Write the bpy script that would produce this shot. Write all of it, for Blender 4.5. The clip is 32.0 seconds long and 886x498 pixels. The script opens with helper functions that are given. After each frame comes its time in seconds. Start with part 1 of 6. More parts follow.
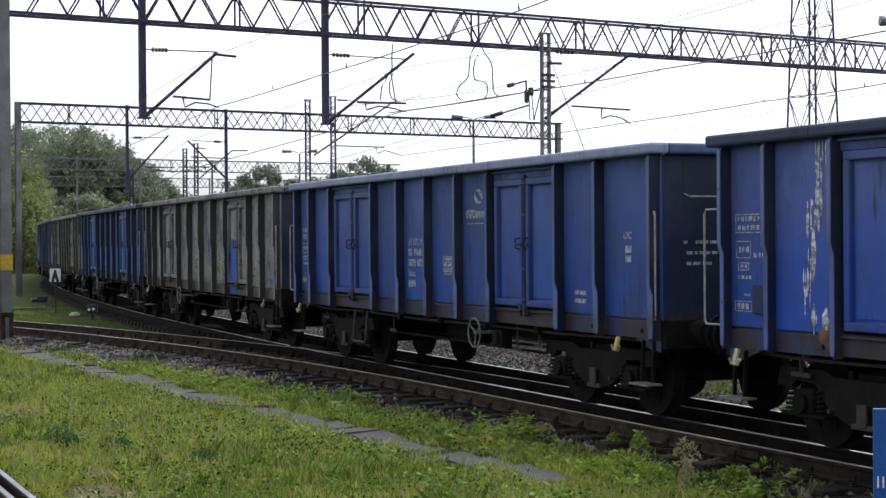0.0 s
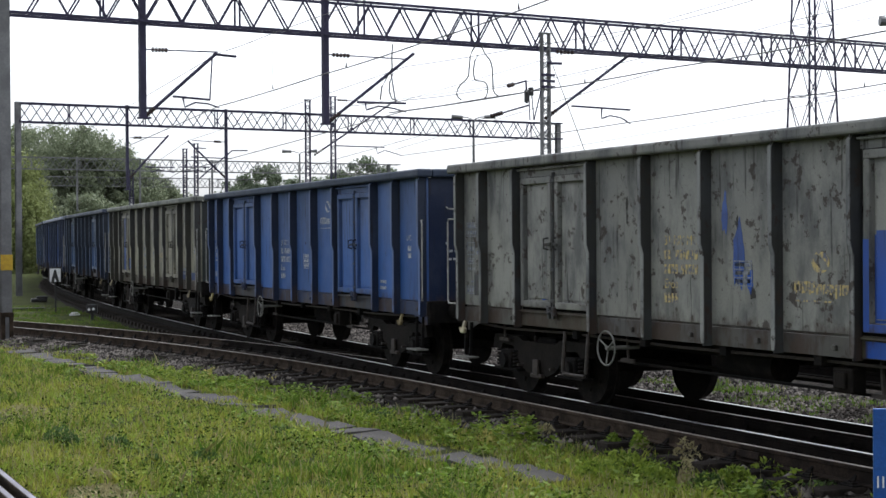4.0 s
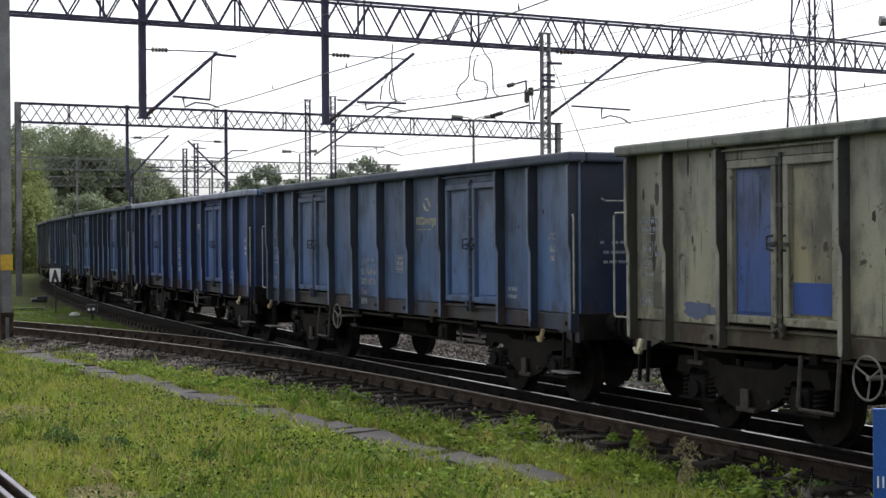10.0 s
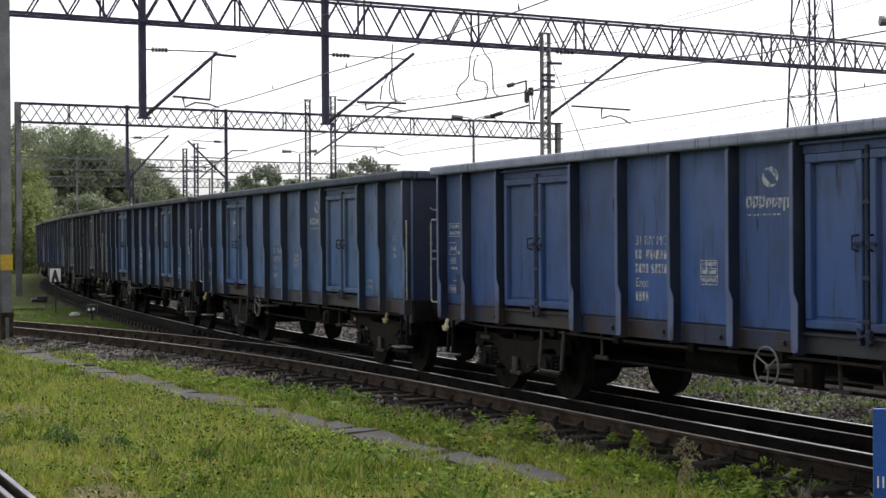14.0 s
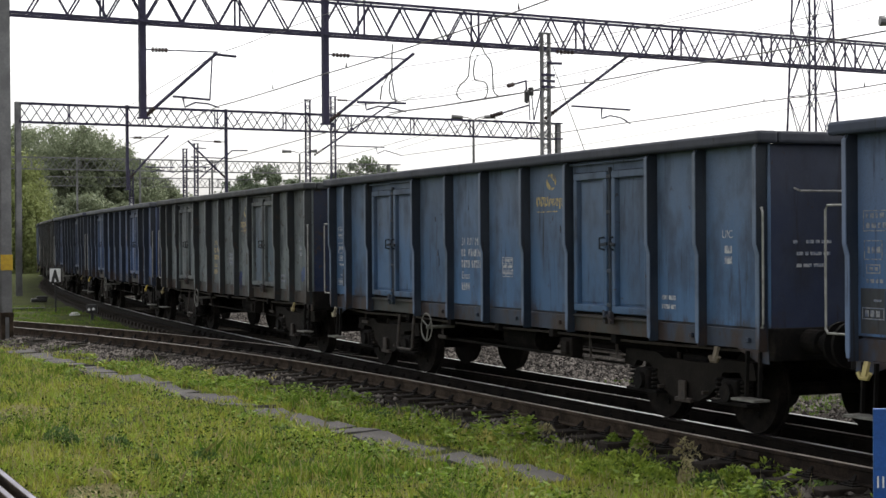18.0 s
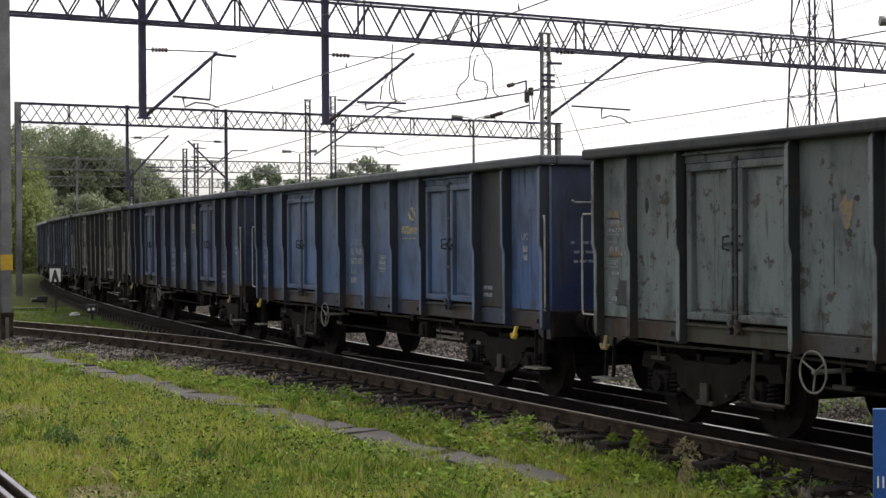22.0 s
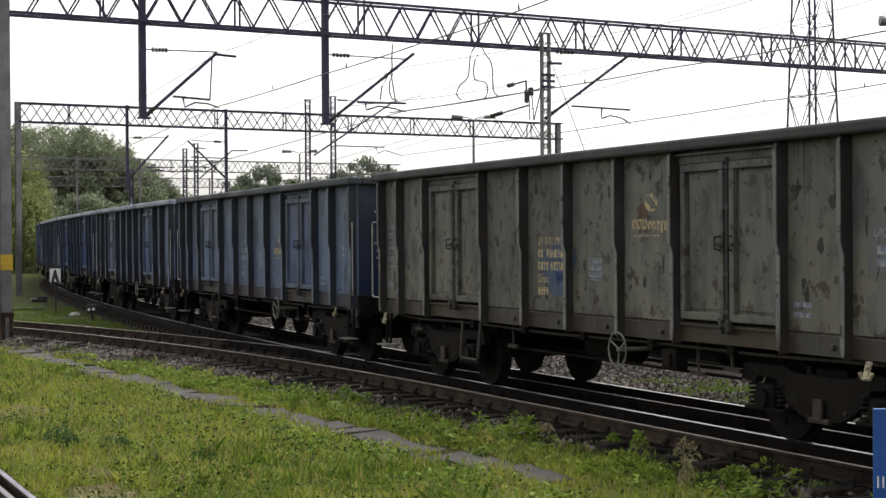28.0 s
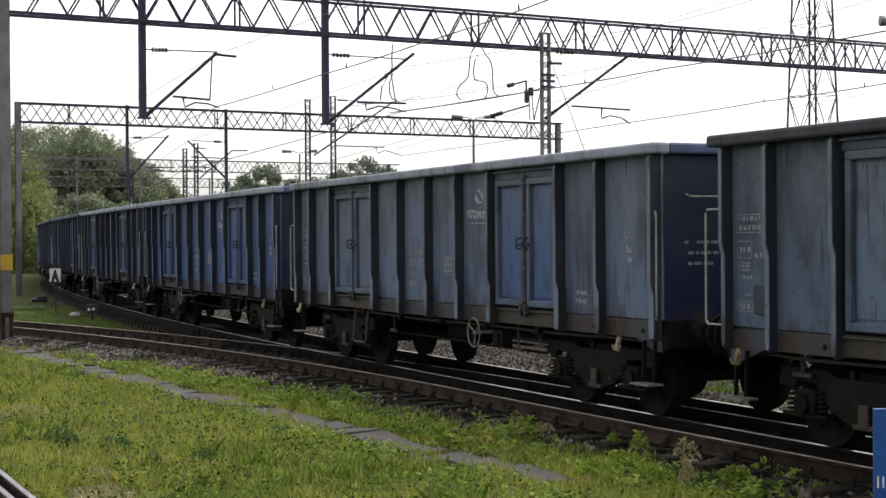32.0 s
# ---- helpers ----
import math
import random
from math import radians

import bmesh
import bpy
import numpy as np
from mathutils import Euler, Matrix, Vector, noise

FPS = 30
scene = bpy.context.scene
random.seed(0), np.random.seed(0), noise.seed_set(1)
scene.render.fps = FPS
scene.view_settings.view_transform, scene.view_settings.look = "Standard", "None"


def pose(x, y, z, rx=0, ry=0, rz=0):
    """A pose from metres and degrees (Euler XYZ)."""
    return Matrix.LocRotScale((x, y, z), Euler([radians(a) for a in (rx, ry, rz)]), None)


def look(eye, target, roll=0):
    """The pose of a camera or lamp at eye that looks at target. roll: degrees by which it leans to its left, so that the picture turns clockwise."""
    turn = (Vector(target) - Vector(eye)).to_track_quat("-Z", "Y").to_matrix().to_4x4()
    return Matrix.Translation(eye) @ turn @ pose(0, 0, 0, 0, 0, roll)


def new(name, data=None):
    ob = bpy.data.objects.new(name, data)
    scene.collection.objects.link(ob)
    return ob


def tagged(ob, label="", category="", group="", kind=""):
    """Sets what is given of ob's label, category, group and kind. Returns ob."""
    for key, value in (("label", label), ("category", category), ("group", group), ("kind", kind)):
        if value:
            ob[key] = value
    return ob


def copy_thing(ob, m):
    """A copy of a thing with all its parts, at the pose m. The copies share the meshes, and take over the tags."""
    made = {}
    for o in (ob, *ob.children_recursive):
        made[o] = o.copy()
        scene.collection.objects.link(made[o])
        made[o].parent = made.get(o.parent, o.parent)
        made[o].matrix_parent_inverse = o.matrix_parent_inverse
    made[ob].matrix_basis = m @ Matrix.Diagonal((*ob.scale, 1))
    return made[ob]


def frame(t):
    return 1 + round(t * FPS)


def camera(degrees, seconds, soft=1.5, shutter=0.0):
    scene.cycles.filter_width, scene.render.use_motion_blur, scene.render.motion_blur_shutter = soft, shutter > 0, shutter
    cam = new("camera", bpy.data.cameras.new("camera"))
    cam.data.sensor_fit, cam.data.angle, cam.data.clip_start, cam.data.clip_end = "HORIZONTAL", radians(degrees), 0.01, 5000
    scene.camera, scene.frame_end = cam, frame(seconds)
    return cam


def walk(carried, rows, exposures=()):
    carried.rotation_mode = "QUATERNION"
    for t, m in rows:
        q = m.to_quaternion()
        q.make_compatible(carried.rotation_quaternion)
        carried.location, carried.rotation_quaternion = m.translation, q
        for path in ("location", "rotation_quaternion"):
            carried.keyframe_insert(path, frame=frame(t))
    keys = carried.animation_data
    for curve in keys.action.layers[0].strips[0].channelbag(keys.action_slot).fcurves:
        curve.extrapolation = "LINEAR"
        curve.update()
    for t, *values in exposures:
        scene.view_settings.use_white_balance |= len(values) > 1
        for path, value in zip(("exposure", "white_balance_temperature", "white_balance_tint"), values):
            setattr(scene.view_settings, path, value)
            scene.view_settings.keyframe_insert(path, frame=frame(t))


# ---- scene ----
cam = camera(31.16, 32.0, soft=1.5)
EYE = (0.0, 0.0, 2.087)
VIEW = look(EYE, (0.0, 100.0, 1.596), -0.384)
walk(cam, [(0.0, VIEW), (32.0, VIEW)], exposures=[(0.0, 1.15, 6030, 10), (7.0, 1.15, 6250, 10), (15.0, 1.15, 6500, 10), (24.0, 1.15, 6750, 10), (32.0, 1.15, 6650, 10)])

# ---- light: an overcast day, a little brighter from the west ----
world = bpy.data.worlds.new("overcast_sky")
scene.world = world
world.use_nodes = True
wn, wl = world.node_tree.nodes, world.node_tree.links
sky = wn.new("ShaderNodeTexSky")
sky.sky_type, sky.sun_disc = "NISHITA", False
sky.sun_elevation, sky.sun_rotation = radians(62), radians(35)
sky.dust_density, sky.air_density = 3.0, 1.0
grey = wn.new("ShaderNodeHueSaturation")
grey.inputs["Saturation"].default_value = 0.12
wl.new(sky.outputs["Color"], grey.inputs["Color"])
wl.new(grey.outputs["Color"], wn["Background"].inputs["Color"])
wn["Background"].inputs["Strength"].default_value = 0.14
sun = new("sun", bpy.data.lights.new("sun", "SUN"))
sun.data.energy, sun.data.angle, sun.data.color = 1.1, radians(30), (1.0, 0.98, 0.93)
sun.matrix_world = look((34, 69, 112), (0, 20, 0))


# ---- materials ----
class Nodes:
    """A small builder for node materials."""

    def __init__(self, name, rough=0.7, metal=0.0, spec=0.5):
        self.m = bpy.data.materials.new(name)
        self.m.use_nodes = True
        self.t = self.m.node_tree
        self.b = self.t.nodes["Principled BSDF"]
        self.b.inputs["Roughness"].default_value = rough
        self.b.inputs["Metallic"].default_value = metal
        self.b.inputs["Specular IOR Level"].default_value = spec
        self.co = self.add("ShaderNodeTexCoord").outputs["Object"]

    def add(self, kind):
        return self.t.nodes.new(kind)

    def link(self, a, b):
        self.t.links.new(a, b)

    def coords(self, scale=(1, 1, 1), shift=None, source=None):
        mp = self.add("ShaderNodeMapping")
        mp.inputs["Scale"].default_value = scale
        self.link(source or self.co, mp.inputs["Vector"])
        if shift:
            self.link(shift, mp.inputs["Location"])
        return mp.outputs["Vector"]

    def noise(self, scale, detail=4.0, rough=0.6, vec=None):
        n = self.add("ShaderNodeTexNoise")
        n.inputs["Scale"].default_value, n.inputs["Detail"].default_value, n.inputs["Roughness"].default_value = scale, detail, rough
        self.link(vec or self.co, n.inputs["Vector"])
        return n.outputs["Fac"]

    def ramp(self, fac, lo, hi, a=0.0, b=1.0):
        n = self.add("ShaderNodeMapRange")
        n.interpolation_type = "SMOOTHSTEP"
        for i, v in enumerate((lo, hi, a, b)):
            n.inputs[i + 1].default_value = v
        self.link(fac, n.inputs[0])
        return n.outputs[0]

    def math(self, op, a, b):
        n = self.add("ShaderNodeMath")
        n.operation = op
        for i, v in enumerate((a, b)):
            if isinstance(v, (int, float)):
                n.inputs[i].default_value = v
            else:
                self.link(v, n.inputs[i])
        return n.outputs[0]

    def mix(self, fac, a, b):
        n = self.add("ShaderNodeMix")
        n.data_type = "RGBA"
        for s, v in ((n.inputs[0], fac), (n.inputs[6], a), (n.inputs[7], b)):
            if isinstance(v, (int, float)):
                s.default_value = v
            elif isinstance(v, tuple):
                s.default_value = (*v, 1.0)
            else:
                self.link(v, s)
        return n.outputs[2]

    def bump(self, height, strength, distance):
        n = self.add("ShaderNodeBump")
        n.inputs["Strength"].default_value, n.inputs["Distance"].default_value = strength, distance
        self.link(height, n.inputs["Height"])
        self.link(n.outputs["Normal"], self.b.inputs["Normal"])

    def leafy(self, colour, share):
        """Thin leaves: part of the light passes through."""
        tr, mx = self.add("ShaderNodeBsdfTranslucent"), self.add("ShaderNodeMixShader")
        self.link(colour, tr.inputs["Color"])
        self.link(colour, self.b.inputs["Base Color"])
        mx.inputs[0].default_value = share
        self.link(self.b.outputs[0], mx.inputs[1])
        self.link(tr.outputs[0], mx.inputs[2])
        self.link(mx.outputs[0], self.t.nodes["Material Output"].inputs["Surface"])
        return self.m

    def done(self, colour, rough=None):
        self.link(colour, self.b.inputs["Base Color"])
        if rough is not None:
            self.link(rough, self.b.inputs["Roughness"])
        return self.m


def two_tone(name, a, b, scale, rough=0.8, metal=0.0, fine=None, bump=0.3, depth=0.01, lo=0.35, hi=0.65, spec=0.4):
    """A surface of two colours in patches, with fine grain and relief."""
    k = Nodes(name, rough, metal, spec)
    patch = k.ramp(k.noise(scale), lo, hi)
    grain = k.noise(fine or scale * 9, 3.0)
    tint = k.mix(k.ramp(grain, 0.3, 0.7, 0.0, 0.5), k.mix(patch, a, b), tuple(c * 0.55 for c in a))
    k.bump(grain, bump, depth)
    return k.done(tint)



def wagon_paint():
    """Weathered paint: the colour comes from each object, its alpha tells how rusty and chalky it is."""
    k = Nodes("wagon_paint", 0.6, 0.0, 0.28)
    info = k.add("ShaderNodeObjectInfo")
    off = k.add("ShaderNodeCombineXYZ")
    r = k.math("MULTIPLY", info.outputs["Random"], 37.0)
    for i in range(3):
        k.link(r, off.inputs[i])
    wear = k.math("SUBTRACT", 1.0, info.outputs["Alpha"])
    v = k.coords((1, 1, 1), off.outputs[0])
    run_off = k.noise(1.0, 4.0, 0.6, k.coords((16, 16, 0.9), off.outputs[0]))
    cloud = k.noise(1.1, 4.0, 0.6, v)
    smear = k.noise(1.0, 6.0, 0.62, k.coords((2.6, 2.6, 1.2), off.outputs[0]))
    spots = k.noise(5.5, 6.0, 0.7, v)
    grain = k.noise(60.0, 3.0, 0.6, v)
    base = info.outputs["Color"]
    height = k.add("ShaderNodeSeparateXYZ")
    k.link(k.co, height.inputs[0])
    # greyer and lighter upwards: sky light put into the colour by height
    top_light = k.math("MULTIPLY", k.ramp(k.math("ADD", height.outputs[2], k.math("MULTIPLY", smear, 1.6)), 2.2, 3.7), 0.5)
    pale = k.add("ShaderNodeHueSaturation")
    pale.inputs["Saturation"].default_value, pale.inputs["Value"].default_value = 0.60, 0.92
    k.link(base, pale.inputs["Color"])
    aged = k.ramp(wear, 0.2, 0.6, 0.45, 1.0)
    top_lit = k.mix(k.math("MULTIPLY", k.math("MULTIPLY", top_light, 1.7), aged), base, pale.outputs["Color"])
    chalk = k.mix(k.ramp(cloud, 0.42, 0.72, 0.0, 0.16), top_lit, (0.15, 0.17, 0.21))
    soot = k.mix(k.math("MULTIPLY", k.ramp(smear, 0.42, 0.70, 0.0, 0.62), aged), chalk, (0.018, 0.021, 0.030))
    grime = k.mix(k.math("MULTIPLY", k.ramp(run_off, 0.56, 0.70, 0.0, 0.8), k.ramp(cloud, 0.35, 0.6)), soot, (0.020, 0.018, 0.018))
    lim = k.math("SUBTRACT", 0.735, k.math("MULTIPLY", wear, 0.17))
    n = k.add("ShaderNodeMapRange")
    k.link(spots, n.inputs[0])
    k.link(lim, n.inputs[1])
    k.link(k.math("ADD", lim, 0.035), n.inputs[2])
    rust = k.mix(k.math("MULTIPLY", n.outputs[0], 0.85), grime, (0.042, 0.031, 0.026))
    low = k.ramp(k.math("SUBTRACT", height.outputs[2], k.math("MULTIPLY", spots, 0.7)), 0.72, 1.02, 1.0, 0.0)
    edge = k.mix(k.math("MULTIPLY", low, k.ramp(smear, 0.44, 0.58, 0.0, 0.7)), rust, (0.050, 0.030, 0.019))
    fine = k.mix(k.ramp(grain, 0.4, 0.75, 0.0, 0.22), edge, (0.06, 0.06, 0.065))
    k.bump(k.math("ADD", k.math("MULTIPLY", spots, 0.6), k.math("MULTIPLY", cloud, 1.5)), 0.35, 0.02)
    return k.done(fine, k.ramp(cloud, 0.3, 0.7, 0.5, 0.78))


def stencil():
    """Worn lettering paint in the object's own colour, chipped away in spots."""
    k = Nodes("stencil_paint", 0.6)
    info = k.add("ShaderNodeObjectInfo")
    chips = k.ramp(k.noise(14.0, 5.0, 0.7), 0.42, 0.60, 0.0, 0.85)
    k.m.diffuse_color = (0.7, 0.7, 0.7, 1)
    return k.done(k.mix(chips, info.outputs["Color"], (0.05, 0.08, 0.16)))


def grass_mat(name, a, b, dry):
    k = Nodes(name, 0.65, 0.0, 0.25)
    g = k.add("ShaderNodeNewGeometry")
    rnd = g.outputs["Random Per Island"]
    patch = k.ramp(k.noise(0.5, 3.0), 0.40, 0.60)
    small = k.ramp(k.noise(3.5, 3.0), 0.35, 0.65)
    two = k.mix(small, k.mix(patch, a, b), tuple(c * q for c, q in zip(b, (0.62, 0.85, 0.7))))
    col = k.mix(k.ramp(rnd, 0.0, 1.0), two, tuple(c * 0.33 for c in b))
    k.b.inputs["Subsurface Weight"].default_value = 0.0
    return k.leafy(k.mix(k.ramp(rnd, 0.84, 0.95, 0.0, 0.8), col, dry), 0.4)


def leaf_mat(name, a, b, spec=0.3, share=0.4):
    k = Nodes(name, 0.65, 0.0, spec)
    g = k.add("ShaderNodeNewGeometry")
    patch = k.ramp(k.noise(0.35, 3.0), 0.35, 0.65)
    col = k.mix(g.outputs["Random Per Island"], k.mix(patch, a, b), tuple(c * 0.6 for c in a))
    return k.leafy(col, share) if share else k.done(col)


def stone_mat():
    """Crushed stones, each of its own shade from oily black to pale grey-brown."""
    k = Nodes("ballast_stones", 0.9, 0.0, 0.1)
    rnd = k.add("ShaderNodeNewGeometry").outputs["Random Per Island"]
    shade = k.mix(k.ramp(rnd, 0.15, 0.95), (0.016, 0.014, 0.013), (0.19, 0.17, 0.155))
    oil = k.ramp(k.noise(0.6, 3.0), 0.4, 0.65, 0.0, 0.55)
    return k.done(k.mix(oil, shade, (0.022, 0.018, 0.015)))


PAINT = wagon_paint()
STENCIL = stencil()
# grimy underframe and wheels; shade under the wagons is put into both colours
UNDER = two_tone("shaded_grimy_underframe", (0.0055, 0.005, 0.0048), (0.024, 0.019, 0.016), 4.5, 0.85, bump=0.5, spec=0.15, lo=0.48, hi=0.78)
WHEEL = two_tone("shaded_dusty_wheel", (0.006, 0.0055, 0.005), (0.018, 0.014, 0.012), 5.0, 0.85, 0.0, spec=0.12)
TREAD = two_tone("bright_wheel_tread", (0.45, 0.45, 0.45), (0.3, 0.3, 0.3), 8.0, 0.3, 1.0)
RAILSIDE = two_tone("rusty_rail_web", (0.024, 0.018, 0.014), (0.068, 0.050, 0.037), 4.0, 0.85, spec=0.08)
RAILDIM = two_tone("dimmer_rail_web", (0.012, 0.0095, 0.008), (0.036, 0.026, 0.020), 4.0, 0.85, spec=0.08)
# dark copy of the rail web, with the train's shade in its colour
RAILDARK = two_tone("shaded_rail_web", (0.006, 0.005, 0.0045), (0.014, 0.011, 0.009), 4.0, 0.85, spec=0.08)
RAILTOP = two_tone("polished_rail_head", (0.52, 0.51, 0.50), (0.40, 0.39, 0.38), 2.0, 0.28, 0.9, bump=0.05)
RAILDULL = two_tone("dull_rail_head", (0.34, 0.30, 0.27), (0.22, 0.19, 0.165), 2.0, 0.48, 0.7, bump=0.1)
RAILOLD = two_tone("tarnished_rail_head", (0.20, 0.19, 0.23), (0.12, 0.115, 0.14), 2.0, 0.5, 0.4, bump=0.1)
SLEEPER = two_tone("oiled_timber_sleeper", (0.016, 0.0135, 0.0115), (0.044, 0.037, 0.031), 2.5, 0.85, bump=0.6, spec=0.08)
BALLAST = two_tone("ballast_bed", (0.013, 0.011, 0.0095), (0.038, 0.033, 0.028), 6.0, 0.95, fine=26.0, bump=1.0, depth=0.05, spec=0.08)
SOIL = two_tone("grassy_soil", (0.030, 0.034, 0.012), (0.055, 0.07, 0.016), 0.9, 0.95, fine=24.0, bump=1.0, depth=0.04, spec=0.08)
SLAB = two_tone("weathered_concrete_slab", (0.062, 0.057, 0.054), (0.036, 0.033, 0.031), 2.2, 0.9, fine=40.0, bump=0.4)
STEEL = two_tone("painted_gantry_steel", (0.05, 0.046, 0.088), (0.034, 0.031, 0.056), 1.8, 0.65, 0.1, spec=0.25)
GALV = two_tone("galvanised_steel", (0.21, 0.21, 0.215), (0.13, 0.13, 0.135), 2.0, 0.5, 0.5)
WIRE = two_tone("copper_wire", (0.06, 0.06, 0.065), (0.09, 0.085, 0.085), 1.0, 0.5, 0.6)
INSULATOR = two_tone("brown_porcelain", (0.045, 0.03, 0.028), (0.06, 0.04, 0.035), 5.0, 0.25)
PIPE = two_tone("grey_handrail_paint", (0.33, 0.33, 0.32), (0.20, 0.195, 0.18), 9.0, 0.5, 0.0)
BROWNPIPE = two_tone("rusty_brown_pipe", (0.044, 0.034, 0.028), (0.018, 0.015, 0.013), 9.0, 0.7, 0.0)
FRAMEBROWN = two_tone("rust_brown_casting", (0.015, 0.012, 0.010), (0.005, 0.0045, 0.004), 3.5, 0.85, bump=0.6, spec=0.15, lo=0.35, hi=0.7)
DULLPIPE = two_tone("dull_grey_pipe", (0.20, 0.20, 0.185), (0.11, 0.105, 0.09), 9.0, 0.6, 0.0)
BARK = two_tone("tree_bark", (0.06, 0.048, 0.038), (0.10, 0.085, 0.07), 3.0, 0.95, bump=1.0)
BLACK = two_tone("black_enamel", (0.012, 0.012, 0.013), (0.02, 0.02, 0.02), 6.0, 0.5)
WHITE = two_tone("white_enamel", (0.75, 0.75, 0.76), (0.62, 0.62, 0.63), 8.0, 0.4)
BLUEPLATE = two_tone("blue_sign_enamel", (0.012, 0.085, 0.33), (0.010, 0.07, 0.28), 5.0, 0.4)
YELLOW = two_tone("yellow_paint", (0.55, 0.36, 0.03), (0.42, 0.26, 0.03), 9.0, 0.6)
TURF = grass_mat("grass_blades", (0.23, 0.31, 0.04), (0.46, 0.46, 0.085), (0.48, 0.40, 0.18))
TUFT = grass_mat("tuft_blades", (0.10, 0.19, 0.022), (0.17, 0.25, 0.03), (0.30, 0.27, 0.10))
WEED = leaf_mat("weed_leaves", (0.16, 0.26, 0.03), (0.27, 0.34, 0.045))
SHADEWEED = leaf_mat("shade_speck_leaves", (0.03, 0.052, 0.010), (0.05, 0.075, 0.014), 0.0, 0.2)
STONE = stone_mat()
DRYSTALK = leaf_mat("dry_stalks", (0.40, 0.36, 0.20), (0.30, 0.26, 0.13))
DARKTUFT = leaf_mat("dark_herb_leaves", (0.06, 0.115, 0.03), (0.10, 0.16, 0.035))
# embankment leaves greyed and lightened: haze of distance put into the colour
LEAFDARK = leaf_mat("dark_tree_leaves", (0.20, 0.235, 0.145), (0.24, 0.275, 0.17))
LEAFLIGHT = leaf_mat("willow_leaves", (0.24, 0.28, 0.10), (0.28, 0.32, 0.125))
LEAFFAR = leaf_mat("far_tree_leaves", (0.15, 0.19, 0.12), (0.18, 0.22, 0.14))
FLOWER = two_tone("yellow_petals", (0.45, 0.40, 0.10), (0.36, 0.32, 0.08), 9.0, 0.6)


# ---- mesh helpers ----
def box(bm, x0, x1, y0, y1, z0, z1, bevel=0.0):
    m = Matrix.LocRotScale(((x0 + x1) / 2, (y0 + y1) / 2, (z0 + z1) / 2), None, (abs(x1 - x0), abs(y1 - y0), abs(z1 - z0)))
    made = bmesh.ops.create_cube(bm, size=1.0, matrix=m)
    if bevel:
        edges = list({e for v in made["verts"] for e in v.link_edges})
        bmesh.ops.bevel(bm, geom=edges, offset=bevel, segments=2, profile=0.5, affect="EDGES")
    return bm


def rod(bm, a, b, r, seg=8, r2=None):
    a, b = Vector(a), Vector(b)
    d = b - a
    m = Matrix.Translation((a + b) / 2) @ d.to_track_quat("Z", "Y").to_matrix().to_4x4()
    bmesh.ops.create_cone(bm, cap_ends=True, segments=seg, radius1=r, radius2=r if r2 is None else r2, depth=d.length, matrix=m)
    return bm


def tube(bm, pts, r, seg=6):
    """A bent pipe through the points."""
    pts = [Vector(q) for q in pts]
    rings, ref = [], Vector((0.31, 0.17, 0.93)).normalized()
    for i, q in enumerate(pts):
        d = (pts[min(i + 1, len(pts) - 1)] - pts[max(i - 1, 0)]).normalized()
        a = d.cross(ref)
        if a.length < 1e-3:
            a = d.cross(Vector((1, 0, 0)))
        a.normalize()
        b = d.cross(a)
        rings.append([bm.verts.new(q + r * (math.cos(t) * a + math.sin(t) * b)) for t in (math.tau * j / seg for j in range(seg))])
    for u, v in zip(rings, rings[1:]):
        for j in range(seg):
            bm.faces.new((u[j], u[(j + 1) % seg], v[(j + 1) % seg], v[j]))
    bm.faces.new(rings[0][::-1])
    bm.faces.new(rings[-1])
    return bm


def bar(bm, a, b, w, h):
    """A square bar from a to b."""
    a, b = Vector(a), Vector(b)
    d = b - a
    m = Matrix.Translation((a + b) / 2) @ d.to_track_quat("X", "Z").to_matrix().to_4x4() @ Matrix.Diagonal((d.length, w, h, 1))
    bmesh.ops.create_cube(bm, size=1.0, matrix=m)
    return bm


def extrude_outline(bm, outline, y0, y1):
    """A plate with the outline (x, z), from y0 to y1."""
    a = [bm.verts.new((x, y0, z)) for x, z in outline]
    b = [bm.verts.new((x, y1, z)) for x, z in outline]
    n = len(a)
    bm.faces.new(a)
    bm.faces.new(b[::-1])
    for i in range(n):
        bm.faces.new((a[i], b[i], b[(i + 1) % n], a[(i + 1) % n]))
    bmesh.ops.recalc_face_normals(bm, faces=bm.faces[:])
    return bm


def mesh_of(name, bm, material):
    me = bpy.data.meshes.new(name)
    bm.to_mesh(me)
    bm.free()
    for m in material if isinstance(material, (list, tuple)) else [material]:
        me.materials.append(m)
    return me


def part(name, bm, material, parent=None, label="", at=None):
    """One mesh object under a thing or part; bm may be a finished mesh."""
    me = bm if isinstance(bm, bpy.types.Mesh) else mesh_of(name, bm, material)
    ob = new(name, me)
    ob.parent = parent
    if at is not None:
        ob.matrix_basis = at if isinstance(at, Matrix) else Matrix.Translation(at)
    return tagged(ob, label) if label else ob


def thing(name, label, category, group="", at=None, kind=""):
    ob = tagged(new(name), label, category, group, kind)
    if at is not None:
        ob.matrix_basis = at if isinstance(at, Matrix) else Matrix.Translation(at)
    return ob


def soup(name, verts, faces, material):
    """A mesh from numpy arrays of corners and equal-sized faces."""
    me = bpy.data.meshes.new(name)
    me.from_pydata(verts.tolist(), [], faces.tolist())
    me.materials.append(material)
    return me


B = bmesh.new

# ---- the line of the train's track: s runs with the train, 0 opposite the camera ----
TH0, K0, K1, K2 = -1.1569, 0.002256, -2.03e-5, -1.254e-6
GRID = np.arange(-170.0, 120.01, 0.25)


def bend(s):
    c = K0 + K1 * s + K2 * s * s / 2
    c = np.where(s < -62, 0.0030, c)
    return np.where(s > 14, K0 + K1 * 14 + K2 * 98, c)


